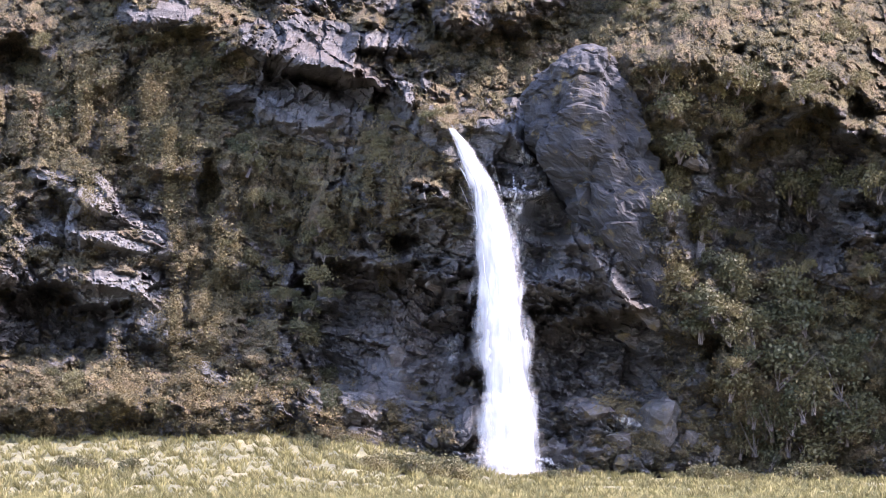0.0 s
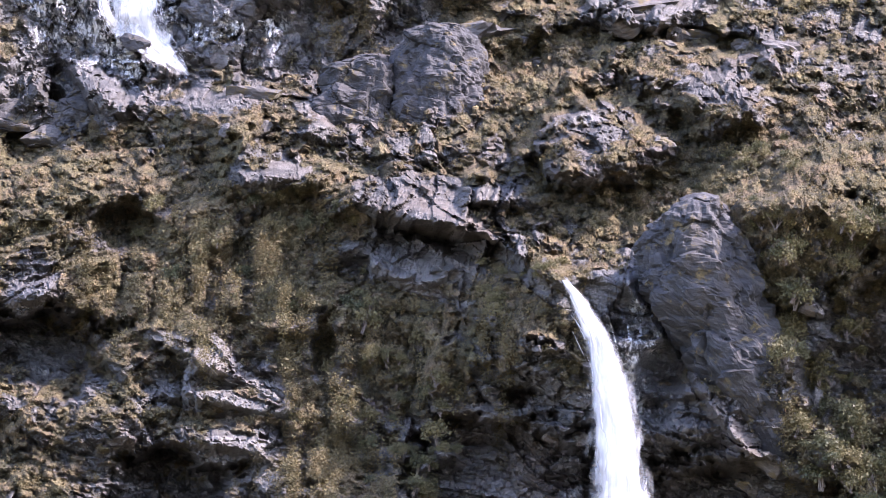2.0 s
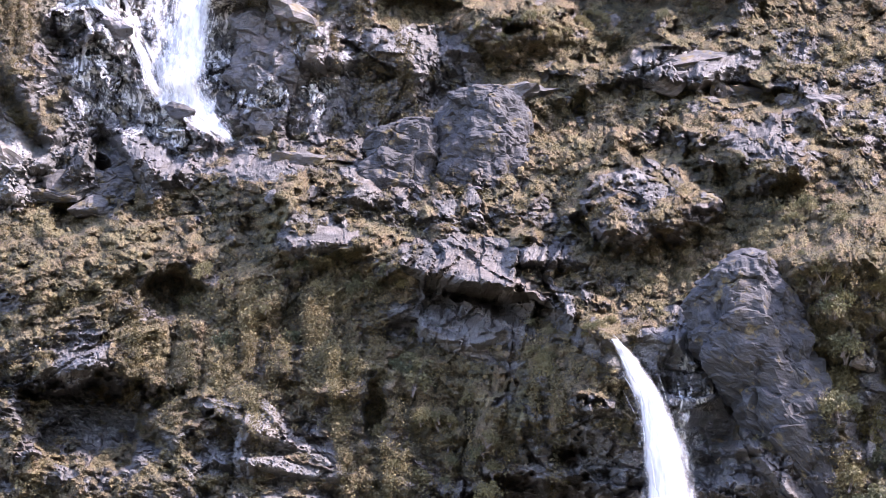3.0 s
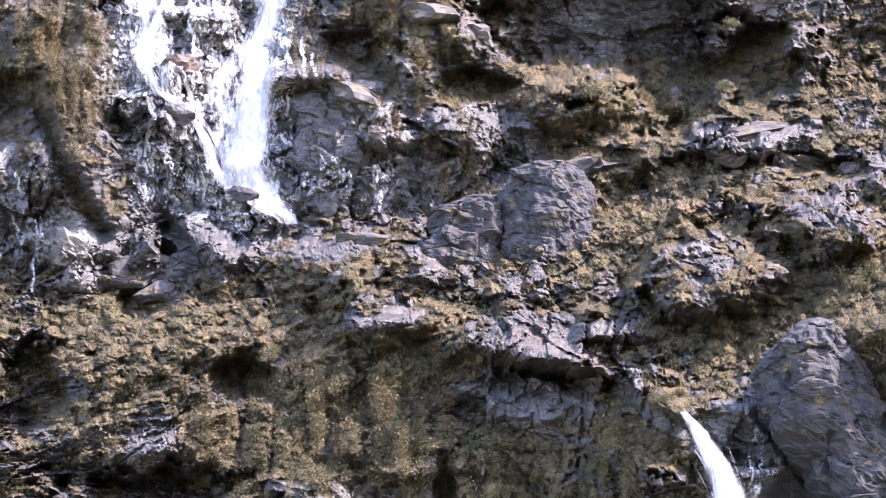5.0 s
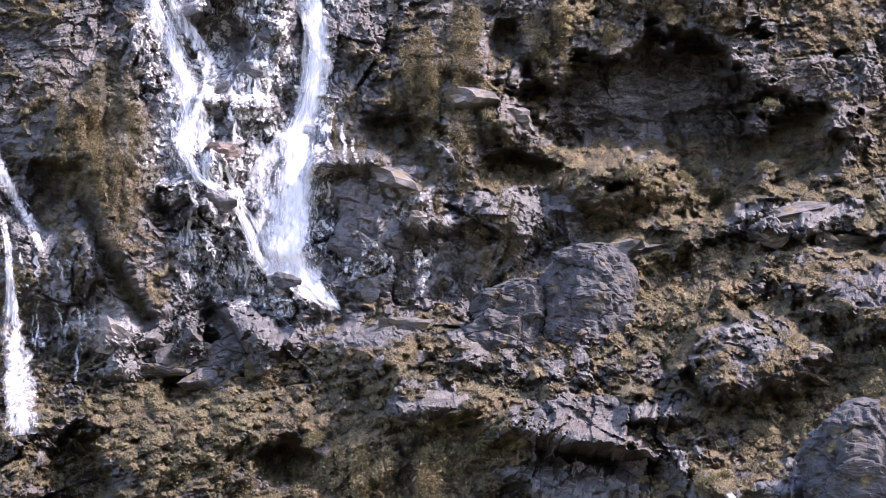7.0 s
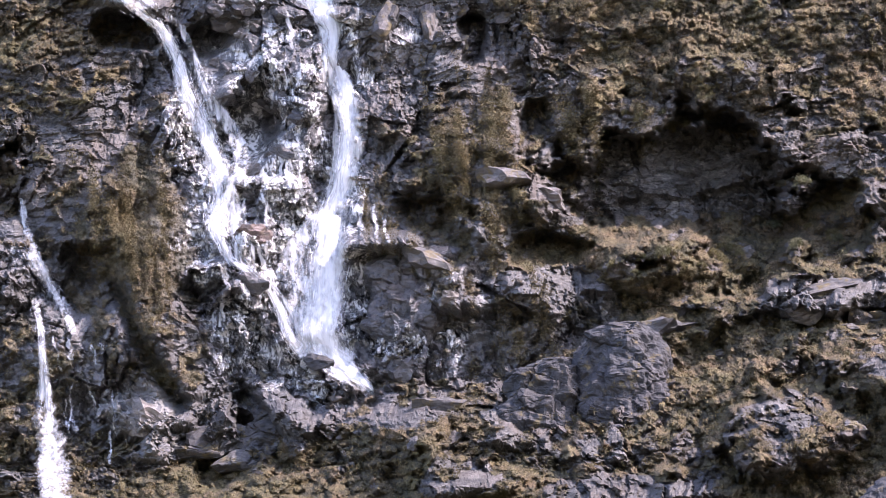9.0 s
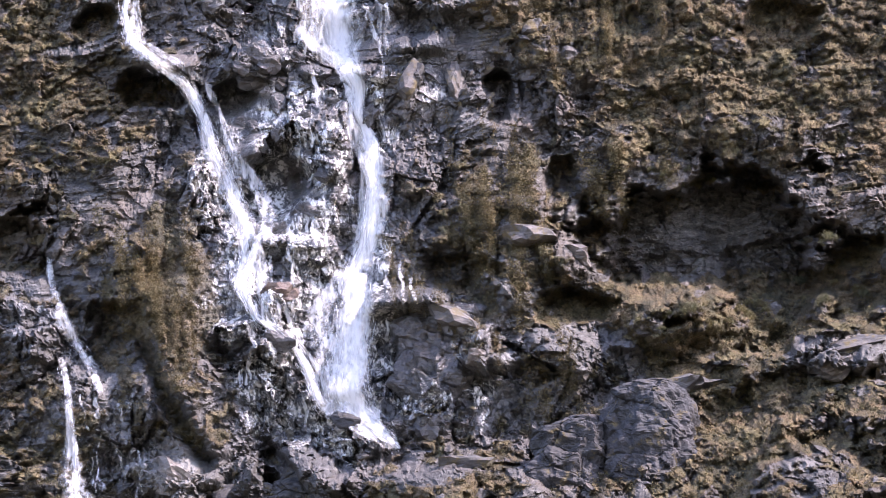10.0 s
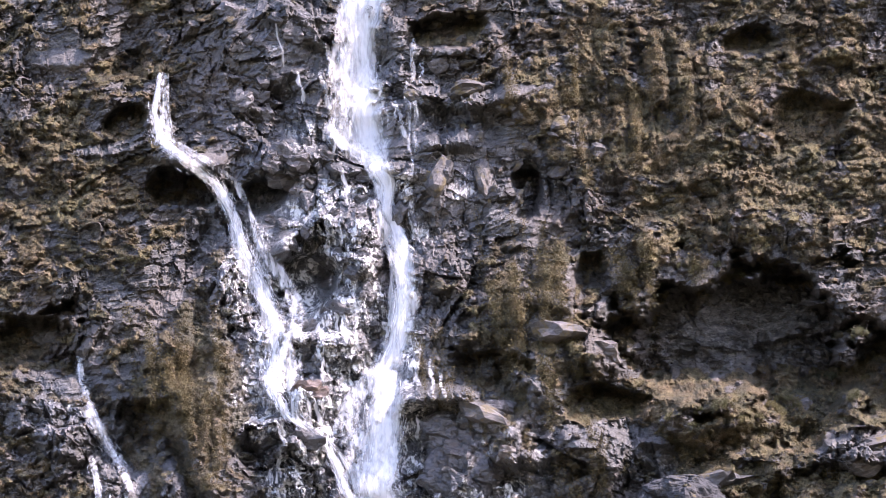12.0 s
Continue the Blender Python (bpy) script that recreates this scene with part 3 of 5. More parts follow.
COLUMNS_GOLD_A = [
    (-93.3, 52.9, 14.8, 12.9, 38), (-193, 257.4, 12.9, 27.7, 28), (-103.7, 255.7, 16.6, 18.5, 24),
    (-71.9, 211.9, 16.6, 16.6, 21), (-200.3, 267.1, 7.4, 18.5, 16), (-77.1, 287.3, 25.9, 18.5, 24),
    (-36.8, 343.8, 25.9, 22.2, 24), (-84.7, 360.1, 5.5, 11.1, 8),
]
COLUMNS_GOLD = COLUMNS_GOLD_A
SLABS_A = [
    (-197.5, 335.3, 13.9, 2.2, -14), (-224.4, 343.7, 11.1, 1.8, 0), (-239.2, 379.4, 11.1, 2.6, -5),
    (-89.8, 346.2, 12.9, 2.2, 4), (16, 112.1, 7.8, 3, -30), (23, 95.3, 4.8, 4.1, 4),
    (27.1, 84.1, 5.5, 2.2, -10), (38.2, 81.1, 8.9, 1.7, 4), (52.3, 74.2, 14.8, 1.1, -54),
    (-52.9, 125.6, 17, 3.3, -20), (-43.9, 116.6, 8.1, 2.2, -28), (-102.7, 67.4, 13.3, 2, -16),
    (-125.2, 97.9, 11.5, 2, -24), (-108.4, 81.7, 17.6, 1.7, -16), (-94.8, 51, 5.9, 2.8, 4),
    (-75.1, 38.1, 6.3, 2.4, -32), (-80.3, 51, 3.3, 2.6, 4), (37.3, 69.2, 5.9, 1.7, 4),
    (-4.5, 116.2, 11.1, 2.2, -38),
]
SLABS_B = [
    (-23.1, 147.2, 9.2, 2.2, 4), (-173.2, 121.9, 8.5, 4.1, 19), (-120.8, 98.8, 11.1, 2.4, -32),
    (-96.8, 84.9, 9.2, 1.8, -30), (21.6, 117.2, 9.2, 2.6, -15), (-117.8, 96.6, 9.2, 1.7, -35),
    (-89.7, 67.7, 5.5, 1.8, -10), (-67.8, 124.6, 4.8, 1.8, 4), (25.3, 105, 3.7, 2.6, -20),
    (3, 66.8, 5.5, 1.7, -35), (58.5, 49.2, 7.4, 1.7, -30), (70.6, 57.5, 6.3, 1.7, -40),
    (-199.8, 189.3, 12.9, 6.3, -25), (-164.1, 251, 11.1, 7.4, -30), (-170.7, 233.8, 9.2, 5.5, -40),
    (-223.8, 222.4, 7.4, 4.8, -30), (-254.9, 248, 14.8, 4.1, -25), (-239.4, 237.4, 14.8, 3.7, -25),
    (30.5, 207, 14.8, 4.8, 5),
]
SLABS_C = [
    (-46.8, 217.5, 11.1, 4.1, -35), (41.9, 208.3, 14.8, 2.6, 4), (-205, 191.8, 11.5, 6.7, -20),
    (-194.5, 176.9, 8.1, 3.3, -15), (-243.6, 238, 8.1, 3.7, -25), (-228.4, 228.9, 7.4, 3.7, -30),
]
SLABS = SLABS_A + SLABS_B + SLABS_C
TRICKLES_A = [
    (-162.9, 235.1, 12.9, 27.7, 10), (-149.4, 271.5, 11.1, 11.1, 8), (-120.5, 360.4, 11.1, 14.8, 6),
    (-152.5, 302.2, 12.9, 29.6, 10), (-152.4, 364.4, 11.1, 20.3, 6), (-117.5, 347.5, 5.5, 11.1, 4),
    (-162.8, 250.1, 9.2, 11.1, 8), (-118.4, 245.5, 5.5, 11.1, 5), (-222.3, 210.6, 7.4, 22.2, 8),
    (-213, 190.2, 3.7, 11.1, 3), (27.1, 99.4, 5.5, 11.1, 4), (-165.8, 255.1, 9.2, 14.8, 5),
]
TRICKLES = TRICKLES_A
FOOT_ROCK = (-139.1, 202.2)
LOWER_FALL = [
    (2.4, 118.5, 1.8), (5.2, 115.1, 3.7), (8.9, 107.8, 6.3), (13.4, 98.5, 8.1),
    (16.3, 86.3, 11.5), (17.8, 73.3, 14.1), (19.1, 56.6, 15.2), (20.7, 38.1, 16.3),
    (22.2, 21.5, 17.8), (23.2, 4.5, 19.2),
]
MAIN_FALL = [
    (-127.8, 412.4, 18.5), (-129.5, 389.1, 19.2), (-133.4, 366.2, 12.2), (-133.1, 352.5, 17),
    (-132.2, 337.8, 16.3), (-130, 327.2, 10.7), (-126.1, 317.5, 6.3), (-127.6, 308.4, 4.8),
    (-124.4, 300.9, 5.5), (-122.7, 289.6, 8.9), (-123.8, 274.6, 8.5), (-127.6, 260, 8.5),
    (-132, 252.5, 11.5), (-132.3, 251.9, 12.2), (-133, 239.1, 13.3), (-135.2, 225.5, 14.1),
    (-138.1, 212.1, 15.5), (-135.9, 204.5, 17.8), (-127.6, 196.3, 8.1), (-121.9, 190.6, 3),
]
LEFT_FALL = [
    (-204.2, 368.7, 1.8), (-206.8, 355.3, 4.1), (-205.4, 343.5, 6.3), (-196.5, 335.2, 7.4),
    (-186, 325, 4.8), (-181.3, 312.7, 4.8), (-178.1, 300, 7.4), (-173, 286.2, 9.2),
    (-169.4, 273.7, 8.1), (-168.9, 262.6, 8.5), (-171.6, 251.9, 7.4), (-166.9, 239.9, 3),
    (-155.5, 230.5, 2.2), (-151, 220.8, 3), (-147.9, 210.2, 4.4), (-144.3, 205.3, 5.5),
]
FAR_FALL = [
    (-238.4, 269.3, 1.5), (-237.2, 259.1, 2.6), (-235.7, 248.9, 4.8), (-231.4, 239.5, 5.5),
    (-225, 229.9, 3.7), (-222.1, 219.8, 2.2),
]
FAR_FALL_LOW = [
    (-235.7, 233.6, 2.2), (-233.4, 223.5, 2.6), (-233.3, 207.8, 3), (-233.2, 192.1, 8.1),
    (-231.3, 174.5, 11.1), (-231, 157.2, 11.1),
]

def line(table, a):
    t = np.array(table)
    return np.interp(a, t[:, 0], t[:, 1]), np.interp(a, t[:, 0], t[:, 2])


# bearing a, rise e, distance y
FOOT = [(-330, 24, 184), (-145, 19.6, 186), (-70, 19.6, 187), (-30, 17, 188), (22, 4.5, 189), (50, 4, 189.5), (86, 4, 191), (145, 3, 191), (330, 3, 186)]
CREST = [(-330, 120, 204), (-190, 148, 207), (-146, 152, 208), (-81, 155, 208), (-57, 149, 206), (-25, 136, 199), (3, 117, 192), (27, 123, 193), (48, 133, 193), (62, 136, 189), (87, 140, 186.5), (115, 133, 185.5), (133, 120, 185.5), (146, 107, 186), (330, 100, 181)]
BACK = [(-330, 176, 216), (-231, 172, 216), (-189, 172, 217), (-154, 186, 221), (-123, 190, 221), (-71, 192, 222), (-50, 205, 225), (-19, 213, 227), (17, 216, 229), (39, 222, 231), (71, 231, 233), (330, 260, 238)]
HIGH = [(-330, 430, 243), (-190, 430, 241), (-120, 430, 238), (-60, 430, 239.5), (70, 430, 241), (330, 430, 242)]


def rough_depth(a, e):
    """Distance to the mountainside before any rock is carved on it."""
    shape = np.broadcast(a, e).shape
    a, e = np.broadcast_to(a, shape), np.broadcast_to(e, shape)
    rows = [line(t, a) for t in (FOOT, CREST, BACK, HIGH)]
    es = [rows[0][0] - 40] + [r[0] for r in rows] + [np.full(shape, 700.0)]
    ys = [rows[0][1] - 1.5] + [r[1] for r in rows] + [rows[3][1] + 70]
    y = ys[0]
    for k in range(5):
        f = np.clip((e - es[k]) / (es[k + 1] - es[k]), 0, 1)
        y = y + (ys[k + 1] - ys[k]) * f
    return y


def lump(a, e, ca, ce, ra, re, turn, sharp, ragged):
    c, s = math.cos(radians(turn)), math.sin(radians(turn))
    p, q = ((a - ca) * c + (e - ce) * s) / ra, (-(a - ca) * s + (e - ce) * c) / re
    return np.exp(-(((p * p + q * q) * ragged) ** sharp) * 0.7)


def ridge(a, e, a0, e0, a1, e1, r):
    da, de = a1 - a0, e1 - e0
    f = np.clip(((a - a0) * da + (e - e0) * de) / (da * da + de * de), 0, 1)
    d = np.hypot(a - a0 - f * da, e - e0 - f * de) / r
    return np.exp(-(d**2.5))


def amount(a, e, table):
    total = np.zeros(np.shape(a))
    for ca, ce, ra, re, k in table:
        total += k * np.exp(-(((a - ca) / ra) ** 2 + ((e - ce) / re) ** 2) ** 1.5)
    return total


def spread(near, step, far, count):
    """Even steps as far as `near` to both sides, then growing ones out to `far`."""
    inner = np.arange(-near, near + step / 2, step)
    outer = near + (far - near) * (np.linspace(0, 1, count + 1)[1:] ** 2.5)
    return np.concatenate([-outer[::-1], inner, outer])


STEP = 0.52
AXIS_E = np.concatenate([np.linspace(-40, -6, 8), np.arange(-5, 425, STEP), 425 + 275 * np.linspace(0.02, 1, 24) ** 2])
AXIS_W = spread(194, STEP, 900, 26)


def lean(e):
    """The dense part of the net follows the falls up to the left."""
    return np.interp(e, [0, 60, 110, 150, 200, 280, 400], [0, -25, -42, -45, -60, -95, -105])


E2, W2 = np.meshgrid(AXIS_E, AXIS_W, indexing="ij")
A2 = W2 + lean(E2)
# no two cells of the net alike, so that broken edges look torn
LOOSE = np.random.default_rng(19).uniform(-0.34, 0.34, (2, *A2.shape)) * STEP
A2 = A2 + LOOSE[0]
E2 = E2 + LOOSE[1] * (np.abs(E2 - 210) < 214)
DEPTH = rough_depth(A2, E2)
# soften the breaks of the rough profile
for _ in range(17):
    DEPTH[1:-1] = (DEPTH[:-2] + DEPTH[1:-1] * 2 + DEPTH[2:]) / 4
# where the slope lies back, relief of one height reaches further in depth
STRETCH = np.hypot(np.gradient(DEPTH, axis=0) / np.gradient(AXIS_E)[:, None], 0.2) / 0.2
STRETCH = np.clip(STRETCH, 1, 1.3)
# metres across and up the face, at its usual distance
X0, FLAT = 0.205 * A2, 0.205 * E2
WARP = fbm(X0 / 7, FLAT / 7, 0.3, 2, 40)
GREENNESS = 0.52 + 0.30 * fbm(X0 / 9, FLAT / 7, 1.7, 4, 11) + 0.5 * fbm(X0 / 2.2, FLAT / 1.6, 4.2, 4, 21) + 0.42 * fbm(X0 / 0.9, FLAT / 0.6, 2.2, 2, 27) + amount(A2, E2, GREEN)
DAMP = np.clip(amount(A2, E2, WET) * (0.7 + 0.8 * fbm(X0 / 3, FLAT / 3, 2.0, 3, 31)), 0, 1)
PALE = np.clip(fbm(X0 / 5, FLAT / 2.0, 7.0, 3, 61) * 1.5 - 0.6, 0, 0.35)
# glints on the wet rock, painted as pale flecks where it is damp
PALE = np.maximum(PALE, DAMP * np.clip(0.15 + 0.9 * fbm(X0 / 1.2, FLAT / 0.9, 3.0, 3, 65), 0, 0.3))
# washed slabs turn pale; sunlit walls and ledges get their light as colour
PALE = np.maximum(PALE, amount(A2, E2, WASHED_LIT) * np.clip(0.8 + 0.9 * fbm(X0 / 2, FLAT / 1.2, 6.0, 3, 67), 0, 1.2))
GREENNESS = np.clip(GREENNESS - np.interp(E2, [215, 260], [0, 0.07]), 0, 1)

OUT = 0.9 * fbm(X0 / 11, FLAT / 8, 0.0, 3, 1) + 1.6 * (0.5 - np.abs(fbm(X0 / 9, FLAT / 6, 5.0, 3, 6)))
TORN = np.clip(1 + 0.8 * fbm(X0 / 3.2, FLAT / 2.6, 6.0, 4, 15, 0.6), 0.35, 2.6)
HOLLOW = np.zeros(A2.shape)
for ca, ce, ra, re, turn, amp, sharp in LUMPS:
    f = lump(A2 + 2.6 * WARP, E2 + 2.2 * WARP, ca, ce, ra * 1.1, re * 1.1, turn, 4 if amp < -3.3 else sharp, TORN**1.4 if amp < -3.3 else TORN)
    # hollows are deepest under the brow
    if amp > -3.3:
        OUT += amp * f
    else:
        HOLLOW += (amp - 0.6) * f * np.clip(0.9 + 0.25 * (E2 - ce) / re, 0.4, 1.1)
OUT += 10.0 * np.tanh(HOLLOW / 10.0)
for a0, e0, a1, e1, r, amp in RIDGES:
    OUT += amp * ridge(A2 + 1.8 * WARP, E2 + 1.5 * WARP, a0, e0, a1, e1, r)
# slabs that lie back towards the light, washed bare, their lit faces painted paler
for ca, ce, ra, re, turn in SLABS:
    c, s = math.cos(radians(turn)), math.sin(radians(turn))
    across = (-(A2 - ca) * s + (E2 - ce) * c) / re
    f = lump(A2 + 1.2 * WARP, E2 + 1.0 * WARP, ca, ce, ra * 1.1, re * 1.4, turn, 3, TORN**0.7)
    OUT += f * (0.8 - 0.8 * np.clip(across, -1.3, 1.3)) * np.clip(0.12 * re, 0.4, 1)
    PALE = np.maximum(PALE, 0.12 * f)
    DAMP = np.maximum(DAMP, 0.15 * f)
    GREENNESS = GREENNESS * (1 - 0.9 * f)
# beds dip to the right; broken blocks of four sizes, calmer under the green
DIP = np.radians(np.interp(E2, [100, 180], [-22, -8]))
P0 = X0 * np.cos(DIP) + FLAT * np.sin(DIP) + 1.2 * WARP
Q0 = -X0 * np.sin(DIP) + FLAT * np.cos(DIP) + 1.2 * WARP
BARE = np.clip(1.35 - GREENNESS, 0.55, 1)
UNEVEN = np.clip(0.9 + 1.2 * fbm(X0 / 6, FLAT / 5, 8.0, 2, 45), 0.15, 1.8) * np.interp(E2, [215, 270], [1, 0.75])
for size, tall, amp, seed in ((7.5, 5.6, 1.5, 101), (3.6, 2.7, 1.3, 105), (1.7, 1.25, 0.8, 102), (0.85, 0.62, 0.46, 103), (0.42, 0.3, 0.24, 104)):
    h, rim = facets(P0 / (size * np.interp(E2, [110, 150], [1, 0.75])) + 0.35 * WARP, Q0 / (tall * np.interp(E2, [110, 150], [1, 1.25])), seed)
    OUT += amp * BARE * UNEVEN * (h - 0.18 * np.exp(-((rim / 0.06) ** 2)))
# every bed steps back as it climbs and overhangs the one below
CALM = np.interp(E2, [110, 150, 215, 260], [1, 0.35, 0.35, 0.8])
for thick, amp, seed in ((2.6, 0.4, 46), (0.95, 0.2, 47), (0.42, 0.1, 48)):
    rise = Q0 / thick + 0.8 * fbm(X0 / 8, FLAT / 8, 2.0, 3, seed)
    OUT -= amp * (CALM if thick > 1 else 1) * BARE * np.clip(0.5 + 1.4 * lattice(P0 / 4, Q0 / 3, 1.0, seed + 5), 0, 1.4) * (rise - np.floor(rise))
HANG = np.clip(amount(A2, E2, [(ca, ce, 1.3 * ra, 1.3 * re, 1.0) for ca, ce, ra, re, _ in COLUMNS_DARK + COLUMNS_GOLD]), 0, 1)
DEPTH = DEPTH - OUT * STRETCH


def eased(t, times):
    for _ in range(times):
        t = (t + np.roll(t, 1, 0) + np.roll(t, -1, 0) + np.roll(t, 1, 1) + np.roll(t, -1, 1)) / 5
    return t


# growth keeps to ledges and hollows; ribs and steep fronts stay bare
CALM_OUT = eased(OUT, 3)
PROUD = CALM_OUT - eased(CALM_OUT, 60)
LYING = eased(np.gradient(DEPTH, axis=0) / (0.205 * np.gradient(AXIS_E)[:, None]), 10)
GREENNESS = np.clip(GREENNESS - 0.22 * np.clip(PROUD / 0.5, -0.6, 1.2) + 0.12 * np.clip(LYING - 0.35, -1.0, 1.2) * (1 - HANG) - 0.14 * HANG, 0, 1)

# cushions of growth over the ledges, and curtains of it that hang down the steep walls
LEAFY = np.clip((GREENNESS - 0.36) / 0.2, 0, 1)
LARGE, TONE_L = domes(X0 / 0.9 + 0.3 * WARP, FLAT / 0.75, 71)
SMALL, TONE_S = domes(X0 / 0.4, FLAT / 0.34 + 0.5 * WARP, 72)
STRIP, TONE_H = domes(X0 / 1.05 + 0.3 * WARP, FLAT / 4.5, 73)
HEADS, _ = domes(X0 / 0.45, FLAT / 0.4, 74)
RISE = (1 - HANG) * (0.75 * LARGE + 0.36 * SMALL) + HANG * (1.15 * STRIP + 0.42 * HEADS)
TUFT = np.clip(0.55 * np.where(HANG > 0.5, TONE_H, TONE_L) + 0.45 * TONE_S + 0.25 * fbm(X0 / 4, FLAT / 4, 2.0, 2, 75), 0, 1)
DEPTH = DEPTH - LEAFY * RISE * STRETCH


def surface(a, e):
    """The carved mountainside at a bearing: its place in the world and its greenness."""
    a, e = np.asarray(a, float), np.asarray(e, float)
    i = np.clip(np.searchsorted(AXIS_E, e) - 1, 0, len(AXIS_E) - 2)
    w = a - lean(e)
    j = np.clip(np.searchsorted(AXIS_W, w) - 1, 0, len(AXIS_W) - 2)
    f, g = (e - AXIS_E[i]) / (AXIS_E[i + 1] - AXIS_E[i]), (w - AXIS_W[j]) / (AXIS_W[j + 1] - AXIS_W[j])
    f, g = np.clip(f, 0, 1), np.clip(g, 0, 1)

    def mixed(t):
        return (t[i, j] * (1 - f) + t[i + 1, j] * f) * (1 - g) + (t[i, j + 1] * (1 - f) + t[i + 1, j + 1] * f) * g

    y = mixed(DEPTH)
    return np.stack([a / 1000 * y, y, EYE + e / 1000 * y], -1), mixed(GREENNESS)


def spot(a, e, ahead=0.0):
    p = surface(a, e)[0]
    y = float(p[1]) - ahead
    return Vector((a / 1000 * y, y, EYE + e / 1000 * y))


# ---- mountainside and meadow ----
def net(rows, cols):
    i = np.arange(rows * cols).reshape(rows, cols)
    return np.stack([i[:-1, :-1], i[:-1, 1:], i[1:, 1:], i[1:, :-1]], -1).reshape(-1, 4)


CO = np.stack([A2 / 1000 * DEPTH, DEPTH, EYE + E2 / 1000 * DEPTH], -1).reshape(-1, 3)
me = mesh_of("mountainside", CO, net(*A2.shape), CLIFF, smooth=False)
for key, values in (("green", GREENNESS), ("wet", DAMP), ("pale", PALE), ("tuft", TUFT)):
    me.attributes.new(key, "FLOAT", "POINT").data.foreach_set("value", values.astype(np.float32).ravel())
mountainside = tagged(new("mountainside", me), "steep grey schist mountainside with moss, scrub and wet ledges", "cliff", kind="structure")


def ground_height(x, y):
    a = 1000 * x / np.maximum(y, 1)
    top = EYE + line(FOOT, a)[0] / 1000 * 188
    rise = np.clip((y - 105) / 55, 0, 1)
    low = 1.05 * rise * rise * (3 - 2 * rise)
    back = np.clip((y - 158) / 30, 0, 1)
    z = low + (top - low) * back**1.15
    near = np.clip(1 - np.hypot(x, y) / 2500, 0, 1)
    return z + near * np.clip(y / 60, 0, 1) * (0.34 * fbm(x / 5, y / 5, 0, 3, 91) + 0.10 * fbm(x / 1.5, y / 1.5, 0, 2, 95))


GX = spread(48, 0.6, 3000, 24)
GY = np.concatenate([-3000 * np.linspace(1, 0.02, 20) ** 2, np.arange(0, 135, 4), np.arange(135, 192, 0.6), 192 + 2800 * np.linspace(0.01, 1, 14) ** 2])
YY, XX = np.meshgrid(GY, GX, indexing="ij")
ZZ = ground_height(XX, YY)
tagged(new("ground", mesh_of("ground", np.stack([XX, YY, ZZ], -1).reshape(-1, 3), net(*XX.shape), MEADOW, True)), "valley floor meadow of yellow-green tussock grass", "meadow", kind="structure")


# ---- water ----
def smooth_path(rows, n):
    """Points evenly along a chain of rows, eased through its corners."""
    r = np.array(rows, float)
    t = np.arange(len(r))
    s = np.linspace(0, len(r) - 1, n)
    out = np.stack([np.interp(s, t, r[:, k]) for k in range(r.shape[1])], 1)
    for _ in range(max(2, n // len(r) // 2)):
        out[1:-1] = (out[:-2] + 2 * out[1:-1] + out[2:]) / 4
    return out


def water_sheet(name, rows, mat, parent, ahead, wide=1.0, belly=0.25, seed=0, free=0.0, label="", fine=26):
    """A sheet of water down a chain of (a, e, width). free: metres by which it leaps clear of the rock."""
    nv, nu = fine * len(rows), 21 if fine > 10 else 7
    path = smooth_path(rows, nv)
    p, _ = surface(path[:, 0], path[:, 1])
    y = p[:, 1]
    for _ in range(300):
        y[1:-1] = np.minimum(y[1:-1], (y[:-2] + y[2:]) / 2)
    for _ in range(30):
        y[1:-1] = (y[:-2] + 2 * y[1:-1] + y[2:]) / 4
    if free:
        y = np.minimum(y, y[0] - free * np.linspace(0, 1, nv) ** 0.5)
    u = np.linspace(-1, 1, nu)
    uu, vv = np.meshgrid(u, np.arange(nv), indexing="xy")
    down = EYE + path[:, 1] / 1000 * y
    length = np.concatenate([[0], np.cumsum(np.hypot(np.diff(down), np.diff(path[:, 0] / 1000 * y)))])
    wob = 1 + 0.22 * fbm(length / 1.6, seed * 3.1, 0.5, 3, 200 + seed)
    a = path[:, 0][:, None] + u[None] * (path[:, 2] * 0.5 * wide * wob)[:, None]
    side, _ = surface(a, path[:, 1][:, None] + 0 * a)
    dist = y[:, None] - ahead - belly * (1 - uu**2) + 0.10 * fbm(uu * 3, length[:, None] / 2.0, seed, 3, 210 + seed)
    if not free:
        dist = np.minimum(dist, side[..., 1] - 0.12 - ahead * 0.3)
    co = np.stack([a / 1000 * dist, dist, EYE + path[:, 1][:, None] / 1000 * dist], -1)
    me = mesh_of(name, co.reshape(-1, 3), net(nv, nu), mat, True)
    layer = me.uv_layers.new(name="UVMap")
    uvs = np.stack([(uu + 1) / 2, length[:, None] + 0 * uu + seed * 7.3], -1).reshape(-1, 2)
    index = np.empty(len(me.loops), np.int32)
    me.loops.foreach_get("vertex_index", index)
    layer.data.foreach_set("uv", uvs[index].astype(np.float32).ravel())
    return part(name, me, parent, label)


